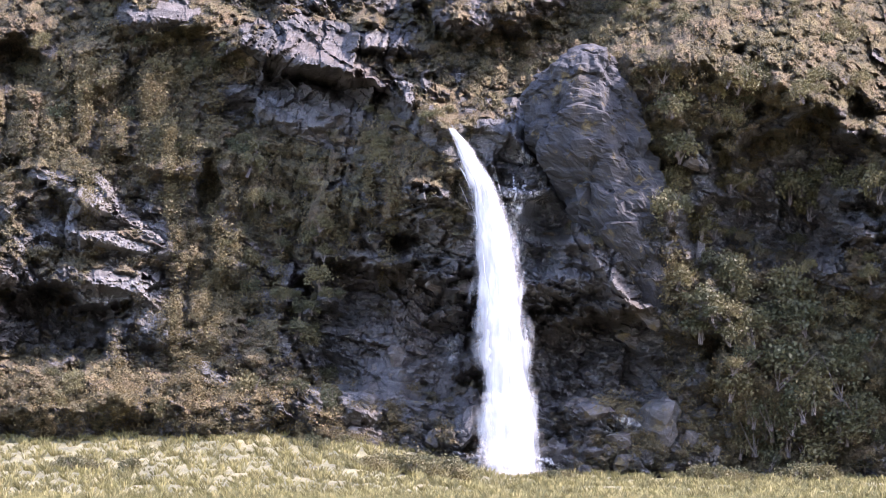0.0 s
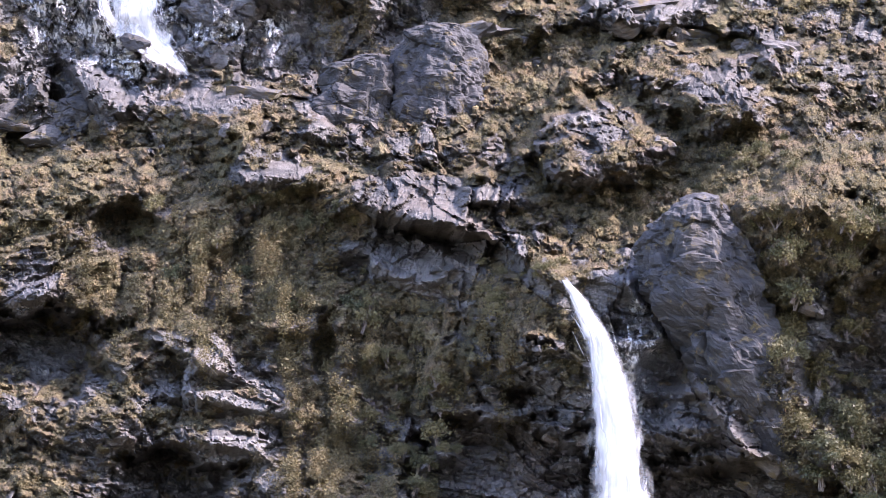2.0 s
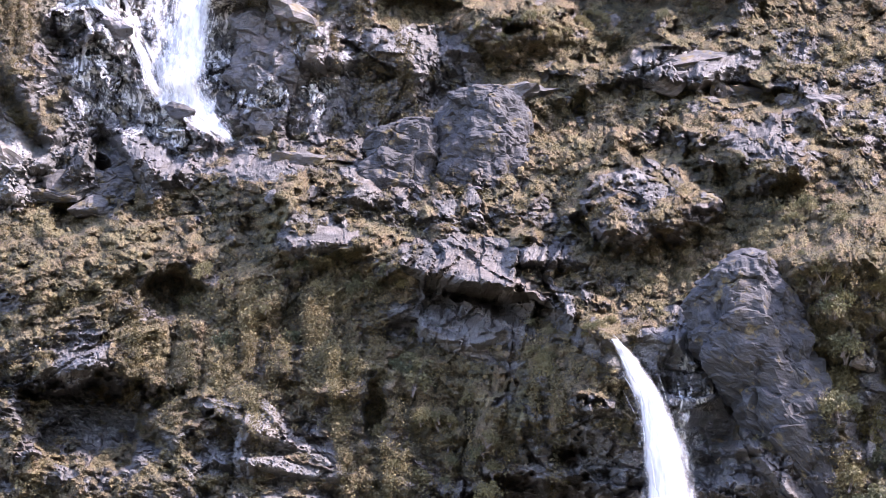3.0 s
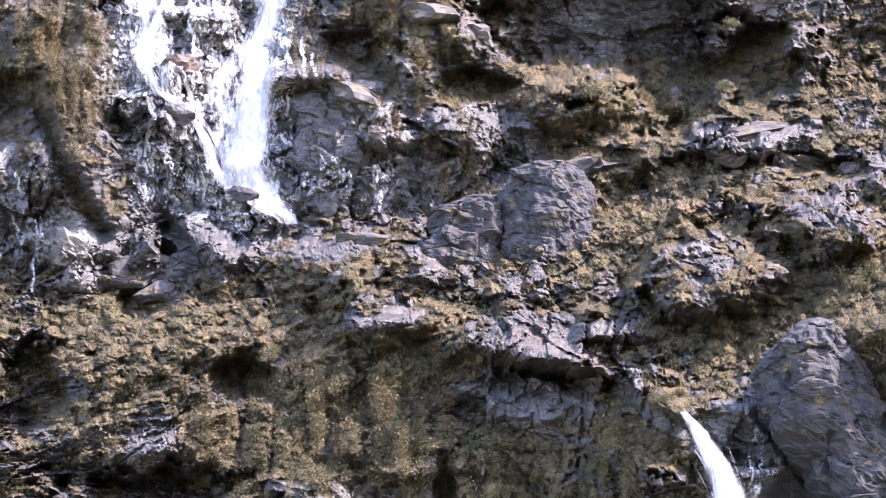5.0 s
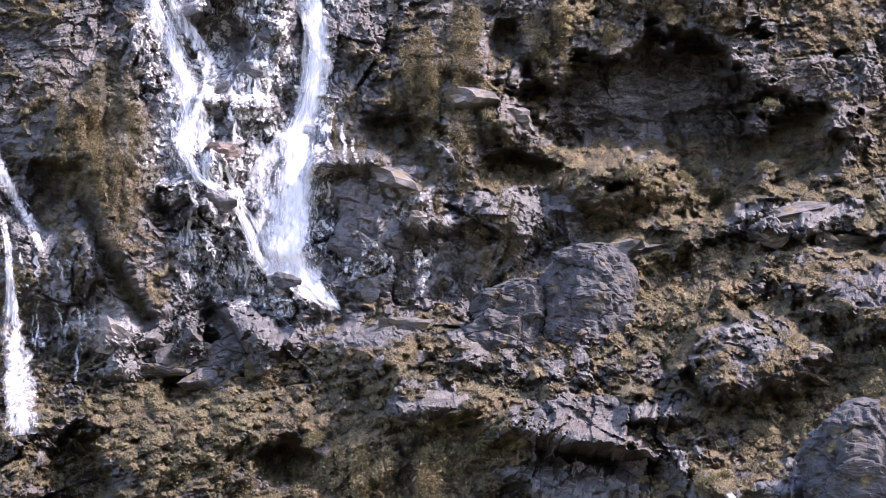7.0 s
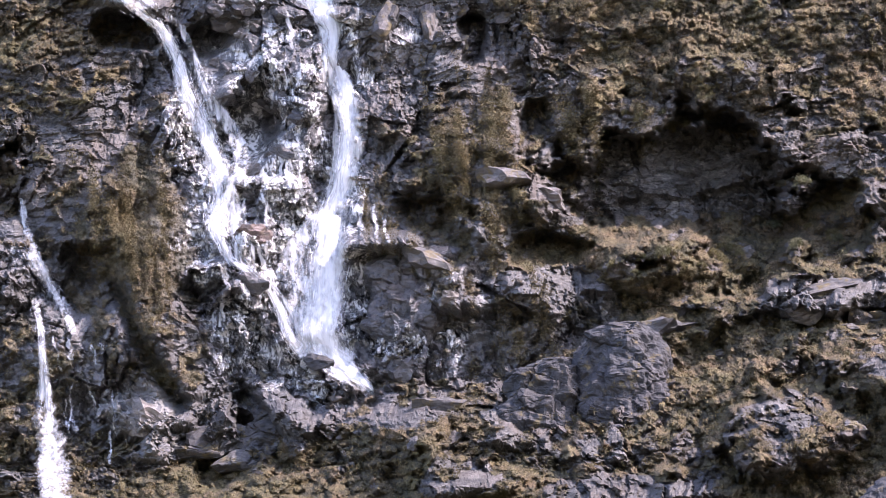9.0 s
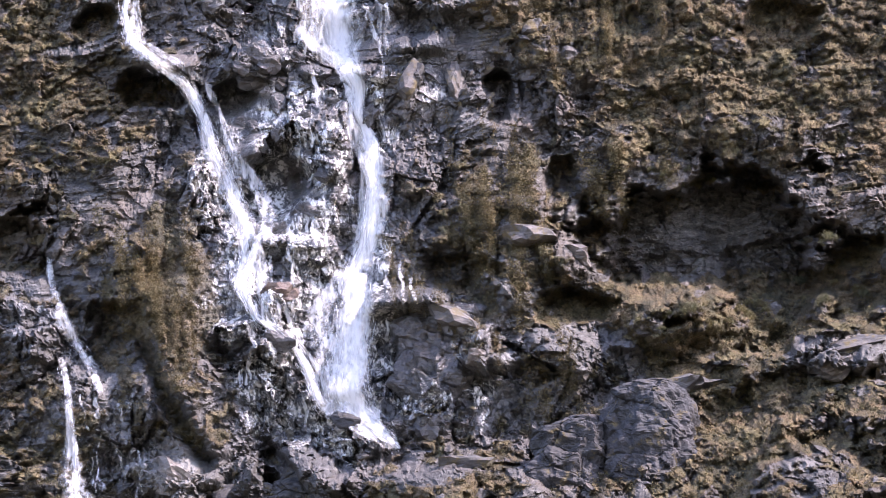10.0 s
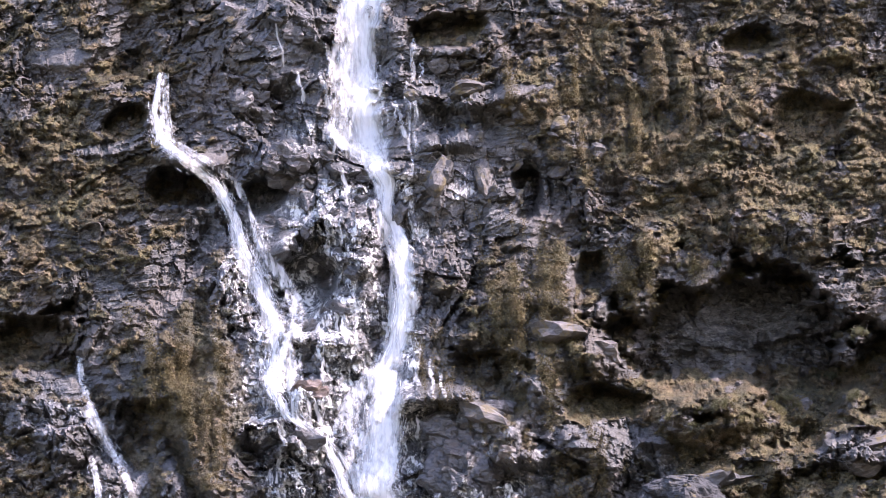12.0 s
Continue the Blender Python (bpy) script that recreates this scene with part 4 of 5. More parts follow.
def water_strands(name, rows, count, parent, long, thick, free, seed, label):
    """Loose ropes and drops of water that shoot down the fall, each a narrow twisted blade."""
    r = np.random.default_rng(seed)
    path = smooth_path(rows, 26 * len(rows))
    nv = len(path)
    p, _ = surface(path[:, 0], path[:, 1])
    y = p[:, 1]
    for _ in range(300):
        y[1:-1] = np.minimum(y[1:-1], (y[:-2] + y[2:]) / 2)
    if free:
        y = np.minimum(y, y[0] - free * np.linspace(0, 1, nv) ** 0.5)
    mid = np.stack([path[:, 0] / 1000 * y, y, EYE + path[:, 1] / 1000 * y], -1)
    flow = np.gradient(mid, axis=0)
    flow /= np.linalg.norm(flow, axis=1)[:, None]
    k = r.integers(int(nv * 0.07), nv - 1, count)
    half = path[k, 2] / 1000 * y[k] * 0.5
    c = mid[k] + np.stack([half * np.clip(r.normal(size=count) * 0.5, -1.1, 1.1), -0.15 - 0.7 * r.random(count), r.normal(size=count) * 0.4], -1)
    f = flow[k] + r.normal(size=(count, 3)) * 0.07
    turn = r.uniform(0, 6.283, count)
    side = np.stack([np.cos(turn), np.sin(turn), 0.9 * r.normal(size=count)], -1)
    side /= np.linalg.norm(side, axis=1)[:, None]
    ln, wd = long * r.uniform(0.4, 1.5, (count, 1)), thick * r.uniform(0.5, 1.5, (count, 1))
    v = np.stack([c - f * ln / 2, c + side * wd, c + f * ln / 2, c - side * wd], 1).reshape(-1, 3)
    me = mesh_of(name, v, np.arange(4 * count).reshape(-1, 4), DROPS)
    return tagged(part(name, me, parent, label), kind="stuff")


def waterfall(rows, label, free=0.0, spray=(), ropes=1500, strands=0, body=None, wide=1.1):
    """One fall: the main stream, its core, a veil, loose ropes, side strands on broken ground and spray."""
    fall = thing("waterfall", label, "waterfall", "waterfalls of the stream")
    body = body or (WATER_BROKEN if strands else WATER)
    water_sheet("main_stream", rows, body, fall, 0.25, wide, 0.35, 1, free)
    if body != WATER_FAINT:
        water_sheet("core_stream", rows, body, fall, 0.4, 0.7 * wide, 0.25, 2, free, "dense bright core of white water")
    water_sheet("water_veil", rows, WATER_THIN, fall, 0.1, 1.55 if strands else 1.6, 0.2, 3, free, "thin veil of broken water")
    water_strands("water_rope", rows, ropes, fall, 1.1 if strands else 1.7, 0.013, free, 900 + ropes, "white ropes and drops of falling water")
    r = np.random.default_rng(len(rows))
    for k in range(strands):
        side = r.uniform(-0.9, 0.9)
        shifted = [(a + w * (side + 0.25 * r.normal()), e + 0.4 * r.normal(), max(2.0, w * r.uniform(0.3, 0.7))) for a, e, w in rows]
        water_sheet("side_strand", shifted, WATER_THIN, fall, 0.2, 1.6, 0.1, 11 + k, free, "strand of water breaking over the ledges", 14)
    for n, chain in enumerate(spray):
        water_sheet("spray", chain, MIST, fall, 3.4 + 0.5 * n, 1.0, 0.4, 5 + n, 0.0, "drifting spray at the foot of the fall")
    return fall


waterfall(LOWER_FALL, "tall white waterfall leaping clear of the dark cliff", 2.2,
          [[(22 - k, 60 - 6 * k, 14), (21 - k, 38, 22), (20, 18, 34), (22, 2, 44)] for k in range(2)], 150, wide=1.3)
waterfall(MAIN_FALL, "long white cascade tumbling down a wet rock gully", ropes=2500, strands=2)
waterfall(LEFT_FALL, "narrow white side cascade over wet ledges", ropes=1500, strands=2, body=WATER_LOOSE, wide=0.85)
waterfall(FAR_FALL, "thin stream of water spreading over pale ledges", ropes=60, strands=1, body=WATER_FAINT, wide=0.75)
waterfall(FAR_FALL_LOW, "thin curtain of water running down mossy rock", ropes=60, strands=1, body=WATER_FAINT, wide=0.75)


def trickle(a, e, drop, drift, wide, r):
    """A thread of water that feels its way down wet rock."""
    k = np.arange(7)
    rows = [(a + drift * f / 6 + 0.5 * math.sin(f * 1.7 + a), e - drop * f / 6, wide * (0.6 + 0.25 * (f % 3))) for f in k]
    fall = thing("trickle", "thin white thread of water running down wet black rock", "water", "threads of water")
    water_sheet("water_veil", rows, WATER_THIN, fall, 0.06, 1.0, 0.05, int(abs(a)), 0.0, fine=8)


trickle_rng = np.random.default_rng(31)
for ca, ce, ra, re, many in TRICKLES:
    for _ in range(many):
        trickle(ca + ra * trickle_rng.uniform(-1, 1), ce + re * trickle_rng.uniform(-1, 1), trickle_rng.uniform(6, 20), trickle_rng.uniform(-2, 3), trickle_rng.uniform(1.2, 3.4), trickle_rng)


# ---- rocks ----
def rock_mesh(name, seed, mat, cuts=16, level=4, rough=0.17, flats=()):
    """A boulder: a ball cut by random planes, then roughened."""
    bm = bmesh.new()
    bmesh.ops.create_icosphere(bm, subdivisions=level, radius=1.0)
    co = np.array([v.co for v in bm.verts])
    r = np.random.default_rng(seed)
    n = r.normal(size=(cuts, 3))
    n /= np.linalg.norm(n, axis=1)[:, None]
    d = r.uniform(0.42, 0.9, cuts)
    for x, y, z, k in flats:  # given faces: normal and distance
        n = np.vstack([n, Vector((x, y, z)).normalized()])
        d = np.append(d, k)
    reach = np.where(co @ n.T > 0.05, d / np.maximum(co @ n.T, 0.05), 9).min(1)
    reach = np.minimum(reach, 1.15)
    h, rim = facets(co[:, 0] * 2.2 + co[:, 1] * 1.3 + seed, co[:, 2] * 2.6 + co[:, 1], seed)
    g, rim = facets(co[:, 0] * 6 + co[:, 1] * 4 + seed, co[:, 2] * 7 + co[:, 1] * 2, seed + 1)
    reach *= 1 + rough * (1.2 * fbm(co[:, 0] * 2 + seed, co[:, 1] * 2, co[:, 2] * 2, 5, seed, 0.6) + 0.8 * h + 0.35 * g)
    for v, k in zip(bm.verts, reach):
        v.co *= k
    me = bpy.data.meshes.new(name)
    bm.to_mesh(me)
    bm.free()
    me.materials.append(mat)
    return me


def place_rock(name, me, a, e, size, turn, ahead, label, group=""):
    ob = new(name, me)
    ob.matrix_world = Matrix.Translation(spot(a, e, ahead)) @ Euler([radians(t) for t in turn]).to_matrix().to_4x4() @ Matrix.Diagonal((*size, 1))
    return tagged(ob, label, "rock", group)


GREY = [rock_mesh("rock", 500 + k, ROCK_CRAG if k % 2 else ROCK, 16, 3) for k in range(6)]
DARK = [rock_mesh("rock", 520 + k, ROCK_WET, 18, 3) for k in range(6)]
LIGHT = [rock_mesh("rock", 540 + k, ROCK_PALE, 16, 3) for k in range(4)]
RUST = [rock_mesh("rock", 560, ROCK_RUST, 16, 3)]
WORDS = {"GREY": "angular grey schist rock on the slope", "DARK": "dark wet rock beside the running water", "LIGHT": "pale schist slab", "RUST": "rust-stained rock beside the cascade"}
rock_rng = np.random.default_rng(77)


def rocks(table, kind, meshes, group):
    """a, e, half width and half height in bearings, lean."""
    for a, e, w, h, turn in table:
        k = float(surface(a, e)[0][1]) / 1000
        size = (w * k, (w + h) * 0.45 * k, h * k)
        place_rock("rock", meshes[rock_rng.integers(len(meshes))], a, e, size, (rock_rng.uniform(-15, 15), -turn, rock_rng.uniform(-25, 25)), (-0.15 if kind == "DARK" else -0.35) * size[1], WORDS[kind], group)


rocks(ROCKS_GREY, "GREY", GREY, "loose rocks")
rocks(ROCKS_DARK, "DARK", DARK, "wet rocks")
rocks(ROCKS_LIGHT, "LIGHT", LIGHT, "pale rocks")
rocks(ROCKS_RUST, "RUST", RUST, "rust-stained rocks")

place_rock("rock", rock_mesh("rock", 573, ROCK_TOR, 16, 3), *FOOT_ROCK, (1.5, 1.3, 1.0), (5, 10, 20), 1.3, "dark wet boulder that splits the foot of the cascade", "wet rocks")


# heights e of a rock's outline from the top down, and the bearings of its two sides there
TOR_FORM = [(146.2, 45.9, 49.6), (143.4, 41.2, 54.8), (138.7, 37.5, 58), (131.2, 30, 63), (123.7, 24.9, 65.9), (114.3, 27.5, 68.5), (103.1, 35.5, 71.4), (93.8, 41.6, 73.9), (78.9, 51.2, 76.2), (64, 60.4, 77.1), (51, 67.8, 76.3)]
OUTCROP_WEST = [(195.8, -63.7, -54.3), (192.6, -69.5, -52.5), (188, -74, -52.2), (178.5, -77, -53.1), (170, -77.9, -54.4), (164, -67.7, -56.5)]
OUTCROP_EAST = [(205.8, -41.6, -30.3), (203, -48.3, -26.6), (196.3, -51.4, -24.1), (186.7, -52.2, -22.6), (177.1, -51.2, -23), (167.7, -50.6, -28.1), (163, -47.1, -33.9)]
RIB_EAST = [(190.8, -158.9, -148.1), (187.6, -160.9, -145.7), (181, -163.9, -146.8), (174.4, -167.9, -149.8), (168, -173.7, -155.7), (165.2, -171.9, -160.5)]
RIB_WEST = [(184.7, -181, -165.8), (181, -185.9, -163.9), (176.3, -189.8, -165.9), (171.6, -188.9, -171.8)]
WET_BUTTRESS = [(240, -108.9, -92.6), (236.4, -115.8, -90), (227.8, -119.2, -91.5), (218.1, -119.8, -93.1), (208.6, -119.5, -97.6), (202.6, -113.2, -101.7)]


def formed_rock(name, form, thick, ahead, mat, seed, square=0.75, flute=0.0, back=0.0):
    """A rock between two sides that change with its height, rounded in depth, cracked and flaked. back: how far it leans back as it rises."""
    t = np.array(form)
    nv, nu = 110, 120
    k = np.linspace(0, len(t) - 1, nv)
    e, lo, hi = (np.interp(k, np.arange(len(t)), t[:, c]) for c in range(3))
    for _ in range(4):
        e[1:-1], lo[1:-1], hi[1:-1] = ((q[:-2] + 2 * q[1:-1] + q[2:]) / 4 for q in (e, lo, hi))
    dist = float(surface((t[:, 1] + t[:, 2]).mean() / 2, t[:, 0].mean())[0][1]) - ahead
    mid, half = (lo + hi) / 2000 * dist, (hi - lo) / 2000 * dist
    z = EYE + e / 1000 * dist
    up = np.linspace(0, 1, nv)
    deep = thick * np.clip(1 - (1 - np.minimum(up, 1 - up) * 3.2) ** 2 * (np.minimum(up, 1 - up) < 0.3125), 0.12, 1) ** 0.5
    th = np.linspace(0, 2 * math.pi, nu, endpoint=False)
    cx, cy = np.sign(np.cos(th)) * np.abs(np.cos(th)) ** square, np.sign(np.sin(th)) * np.abs(np.sin(th)) ** square
    x, y = mid[:, None] + half[:, None] * cx, deep[:, None] * cy + back * (0.5 - up)[:, None] + 0 * half[:, None]
    zz = z[:, None] + 0 * x
    h1, r1 = facets(x / 2.6 + 0.25 * zz, zz / 2.2 + 0.3 * y, seed)
    h2, r2 = facets(x / 1.0 + 0.3 * y, zz / 0.8 - 0.3 * x, seed + 1)
    h3, r3 = facets(x / 0.42, zz / 0.34 + y, seed + 2)
    swell = 0.8 * fbm(x / 3, y / 3, zz / 3, 5, seed, 0.55) + 0.5 * h1 + 0.13 * h2 + 0.05 * h3 - 0.2 * np.exp(-((r1 / 0.05) ** 2)) + flute * fbm(x / 0.9, y / 0.9, zz / 7, 3, seed + 4)
    grow = np.clip(np.minimum(up, 1 - up) * 6, 0.25, 1)[:, None]
    x, y = x + swell * grow * np.cos(th), y + swell * grow * np.sin(th)
    zz = zz + 0.25 * fbm(x / 1.6, y / 1.6, zz / 1.6, 3, seed + 6)
    co = np.stack([x, y + dist, zz], -1).reshape(-1, 3)
    at = np.arange(nv * nu).reshape(nv, nu)
    right = np.roll(at, -1, 1)
    faces = np.stack([at[:-1], at[1:], right[1:], right[:-1]], -1).reshape(-1, 4)
    tip = len(co)
    co = np.vstack([co, co[:nu].mean(0) + (0, 0, 0.12), co[-nu:].mean(0)])
    caps = [(at[0, m], right[0, m], tip, tip) for m in range(nu)] + [(right[-1, m], at[-1, m], tip + 1, tip + 1) for m in range(nu)]
    bm = bmesh.new()
    vs = [bm.verts.new(c) for c in co]
    for f in faces:
        bm.faces.new([vs[m] for m in f])
    for f in caps:
        bm.faces.new([vs[m] for m in f[:3]])
    bmesh.ops.recalc_face_normals(bm, faces=bm.faces)
    me = bpy.data.meshes.new(name)
    bm.to_mesh(me)
    bm.free()
    me.materials.append(mat)
    return me


tagged(new("rock_tor", formed_rock("rock_tor", TOR_FORM, 4.2, 0.6, ROCK_TOR, 612, 0.75, 0.35, 0.8)), "tall rounded grey rock tower beside the lip of the fall", "rock")
outcrop = thing("rock_outcrop", "blocky grey outcrop split by a deep crack, with a shaded front", "rock")
part("rock_block", formed_rock("rock_block", OUTCROP_WEST, 3.4, 1.0, ROCK_TOR, 603, 0.65, 0.35, 2.0), outcrop)
part("rock_block", formed_rock("rock_block", OUTCROP_EAST, 3.6, 0.0, ROCK_TOR, 633, 0.85, 0.3, 4.0), outcrop)
tagged(new("rock_rib", formed_rock("rock_rib", RIB_EAST, 2.2, 0.9, ROCK_CRAG, 661, 0.7, 0.2, 6.0)), "dark leaning rock rib below the cascade", "rock", "rock ribs below the cascade")
tagged(new("rock_rib", formed_rock("rock_rib", RIB_WEST, 1.8, 0.9, ROCK_CRAG, 671, 0.7, 0.2, 3.5)), "low dark rock rib beside pale washed slabs", "rock", "rock ribs below the cascade")
tagged(new("rock_buttress", formed_rock("rock_buttress", WET_BUTTRESS, 2.2, 0.0, ROCK_WET, 681, 0.8, 0.5, 3.5)), "dark wet rock buttress beside the cascade", "rock", "wet rocks")


def in_water(a, e, w):
    """Whether a rock of that width would stand in one of the two cascades."""
    for fall in (MAIN_FALL, LEFT_FALL):
        t = np.array(fall)[::-1]
        if abs(a - np.interp(e, t[:, 1], t[:, 0])) < w + 0.7 * np.interp(e, t[:, 1], t[:, 2]):
            return True
    return False


def rock_field(count, a_span, e_span, low, high, meshes, kind, group):
    """Many rocks strewn over a stretch of the mountainside."""
    for _ in range(count):
        a, e = rock_rng.uniform(*a_span), rock_rng.uniform(*e_span)
        w = rock_rng.uniform(low, high) * rock_rng.uniform(0.7, 1.4)
        if in_water(a, e, w):
            continue
        rocks([(a, e, w, w * rock_rng.uniform(0.5, 0.95), rock_rng.uniform(-30, 30))], kind, meshes, group)


rock_field(110, (-180, -118), (262, 405), 1.8, 5.5, DARK, "DARK", "wet rocks")
rock_field(45, (-120, -60), (300, 380), 1.6, 4.5, GREY, "GREY", "loose rocks")
rock_field(26, (34, 94), (6, 30), 1.2, 5.0, GREY, "GREY", "loose rocks")
rock_field(16, (34, 94), (5, 24), 1.0, 3.2, LIGHT, "LIGHT", "pale rocks")
rock_field(12, (26, 50), (4, 16), 1.0, 3.5, DARK, "DARK", "wet rocks")
rock_field(22, (-36, 6), (13, 32), 1.2, 4.5, GREY, "GREY", "loose rocks")
rock_field(8, (-36, 0), (13, 30), 1.0, 2.6, LIGHT, "LIGHT", "pale rocks")
rock_field(18, (-120, -36), (18, 23), 0.7, 2.0, GREY, "GREY", "loose rocks")
rock_field(45, (-160, 60), (150, 205), 1.4, 4.0, GREY, "GREY", "loose rocks")


# ---- shrubs ----
def leaf_cloud(r, count, radius, leaf, squash=0.8):
    """Centres, and quads of leaves turned every way, gathered into clumps with gaps between them."""
    clumps = max(5, count // 45)
    mid = r.normal(size=(clumps, 3))
    mid = mid / np.linalg.norm(mid, axis=1)[:, None] * r.uniform(0.45, 0.95, (clumps, 1)) * radius
    mid[:, 2] = np.abs(mid[:, 2]) * squash + 0.15 * radius
    pick = r.integers(0, clumps, count)
    c = mid[pick] + r.normal(size=(count, 3)) * radius * 0.15
    return c, leaf * r.uniform(0.6, 1.3, count)


def leaf_quads(r, c, size, up=0.35, long=1.5):
    n = len(c)
    x = r.normal(size=(n, 3))
    x[:, 2] = x[:, 2] * 0.6 + up
    x /= np.linalg.norm(x, axis=1)[:, None]
    y = np.cross(x, r.normal(size=(n, 3)))
    y /= np.maximum(np.linalg.norm(y, axis=1), 1e-6)[:, None]
    s = np.asarray(size)[:, None]
    v = np.stack([c - y * s * 0.12, c + x * s * long * 0.5 + y * s * 0.5, c + x * s * long, c + x * s * long * 0.5 - y * s * 0.5], 1)
    return v.reshape(-1, 3), np.arange(4 * n).reshape(n, 4)


def leaf_tris(r, c, size, up=0.35, long=1.5):
    """As leaf_quads, but each leaf one pointed triangle."""
    v, f = leaf_quads(r, c, size, up, long)
    v = v.reshape(-1, 4, 3)
    return v[:, [1, 2, 3]].reshape(-1, 3), np.arange(3 * len(c)).reshape(-1, 3)


def stem_mesh(r, radius):
    """Short forked limbs from one root."""
    bm = bmesh.new()
    for k in range(5):
        tip = Vector((r.normal() * 0.4, r.normal() * 0.4, 0.8)) * radius
        base = Vector((r.normal() * 0.05, r.normal() * 0.05, -0.5 * radius))
        m = look(base.lerp(tip, 0.5), tip)
        bmesh.ops.create_cone(bm, cap_ends=True, segments=5, radius1=0.035 * radius, radius2=0.012 * radius, depth=(tip - base).length, matrix=m @ Matrix.Rotation(math.pi, 4, "Y"))
    me = bpy.data.meshes.new("trunk")
    bm.to_mesh(me)
    bm.free()
    me.materials.append(BARK)
    return me


def shrub_kind(seed, mat, count, leaf, label):
    r = np.random.default_rng(seed)
    ob = thing("shrub", label, "shrub", "shrubs on the cliff")
    c, s = leaf_cloud(r, count, 1.0, leaf)
    v, f = leaf_tris(r, c, s)
    part("trunk", stem_mesh(r, 1.0), ob)
    part("crown", mesh_of("crown", v, f, mat, sizes=3), ob)
    return ob


KINDS = [
    shrub_kind(301, SHRUB, 1150, 0.135, "dense dark green broad-leaved shrub rooted in the cliff"),
    shrub_kind(302, SHRUB, 1000, 0.15, "dark green shrub with glossy leaves rooted in the cliff"),
    shrub_kind(303, SHRUB_OLIVE, 1150, 0.13, "olive green shrub with fine leaves on a ledge"),
    shrub_kind(304, SHRUB_OLIVE, 1000, 0.14, "yellowish green shrub on a rocky slope"),
]


def plant(kind, a, e, radius, r, sink=0.1):
    p = spot(a, e, 0.25 * radius)
    m = Matrix.Translation(p - Vector((0, 0, sink * radius))) @ Euler((r.uniform(-0.2, 0.5), r.uniform(-0.2, 0.2), r.uniform(0, 6.3))).to_matrix().to_4x4()
    ob = copy_thing(KINDS[kind], m)
    ob.scale = (radius, radius, radius * r.uniform(0.8, 1.25))
    return ob


# bearing a, rise e, reach in a and e, how many, radius in metres, kind
THICKETS = [
    (117.6, 34.4, 25.9, 24.1, 28, 1.3, 0),
    (100.2, 52, 17.6, 13.9, 13, 1.1, 1),
    (121.1, 19.6, 22.2, 12, 16, 1.1, 0),
    (88.2, 64, 12, 10.2, 14, 0.9, 0),
    (119.9, 86.3, 24.1, 20.4, 15, 0.9, 1),
    (92.1, 91.9, 10.2, 13.9, 12, 0.8, 2),
    (-11.9, 116.2, 14.8, 8.3, 18, 0.65, 2),
    (-48, 69.6, 15.7, 22.2, 22, 0.7, 0),
    (-60.2, 91.9, 20.4, 13.9, 14, 0.7, 1),
    (-101.3, 128.4, 39.8, 20.4, 24, 0.65, 1),
    (-49.8, 39.9, 15.7, 13.9, 14, 0.7, 0),
    (-109.8, 29.8, 22.2, 8.3, 12, 0.6, 2),
    (96.1, 128.4, 29.6, 10.2, 16, 0.8, 2),
    (75.5, 105, 5.9, 15.7, 12, 0.8, 3),
    (127.9, 142.5, 24.1, 13.9, 14, 0.6, 3),
    (100, 155.6, 38.9, 8.3, 12, 0.55, 3),
    (58.9, 150, 22.2, 10.2, 10, 0.5, 2),
    (-16.6, 225.3, 24.1, 4.6, 12, 0.55, 2),
    (-29.4, 271.9, 22.2, 5.6, 10, 0.5, 1),
    (27.9, 236.3, 11.1, 11.1, 8, 0.6, 1),
]
shrub_rng = np.random.default_rng(55)
for ca, ce, ra, re, many, radius, kind in THICKETS:
    for _ in range(many):
        plant(kind if shrub_rng.random() < 0.7 else (kind + 1) % 4, ca + ra * shrub_rng.uniform(-1, 1), ce + re * shrub_rng.uniform(-1, 1), radius * shrub_rng.uniform(0.55, 1.45), shrub_rng)
# brush that stands in the meadow
for x, y, many, radius in ((-2.4, 175, 12, 0.85), (-0.6, 175.5, 12, 0.85), (-20, 172, 8, 0.6), (17, 183, 10, 0.7), (22, 184, 12, 0.8), (-8, 184, 8, 0.5), (6, 183, 6, 0.45)):
    for _ in range(many):
        px, py = x + shrub_rng.normal() * 0.9, y + shrub_rng.normal() * 0.8
        ob = copy_thing(KINDS[1 + shrub_rng.integers(2)], Matrix.Translation((px, py, float(ground_height(np.array(px), np.array(py))))) @ Matrix.Rotation(shrub_rng.uniform(0, 6.3), 4, "Z"))
        ob.scale = (radius * 1.2, radius * 1.2, radius * shrub_rng.uniform(0.8, 1.2))
        ob.name = "brush"
        tagged(ob, "low brown-green brush standing in the meadow grass", "bush", "brush in the meadow")
for ob in KINDS:
    for o in (*ob.children_recursive, ob):
        bpy.data.objects.remove(o)


# ---- scrub, hanging grass and meadow tussocks ----
def scatter(r, count, a_span, e_span, want):
    """Bearings on the mountainside where want(a, e, greenness) holds."""
    e = r.uniform(*e_span, count)
    a = lean(e) + r.uniform(*a_span, count)
    p, g = surface(a, e)
    keep = want(a, e, g)
    return a[keep], e[keep], p[keep]


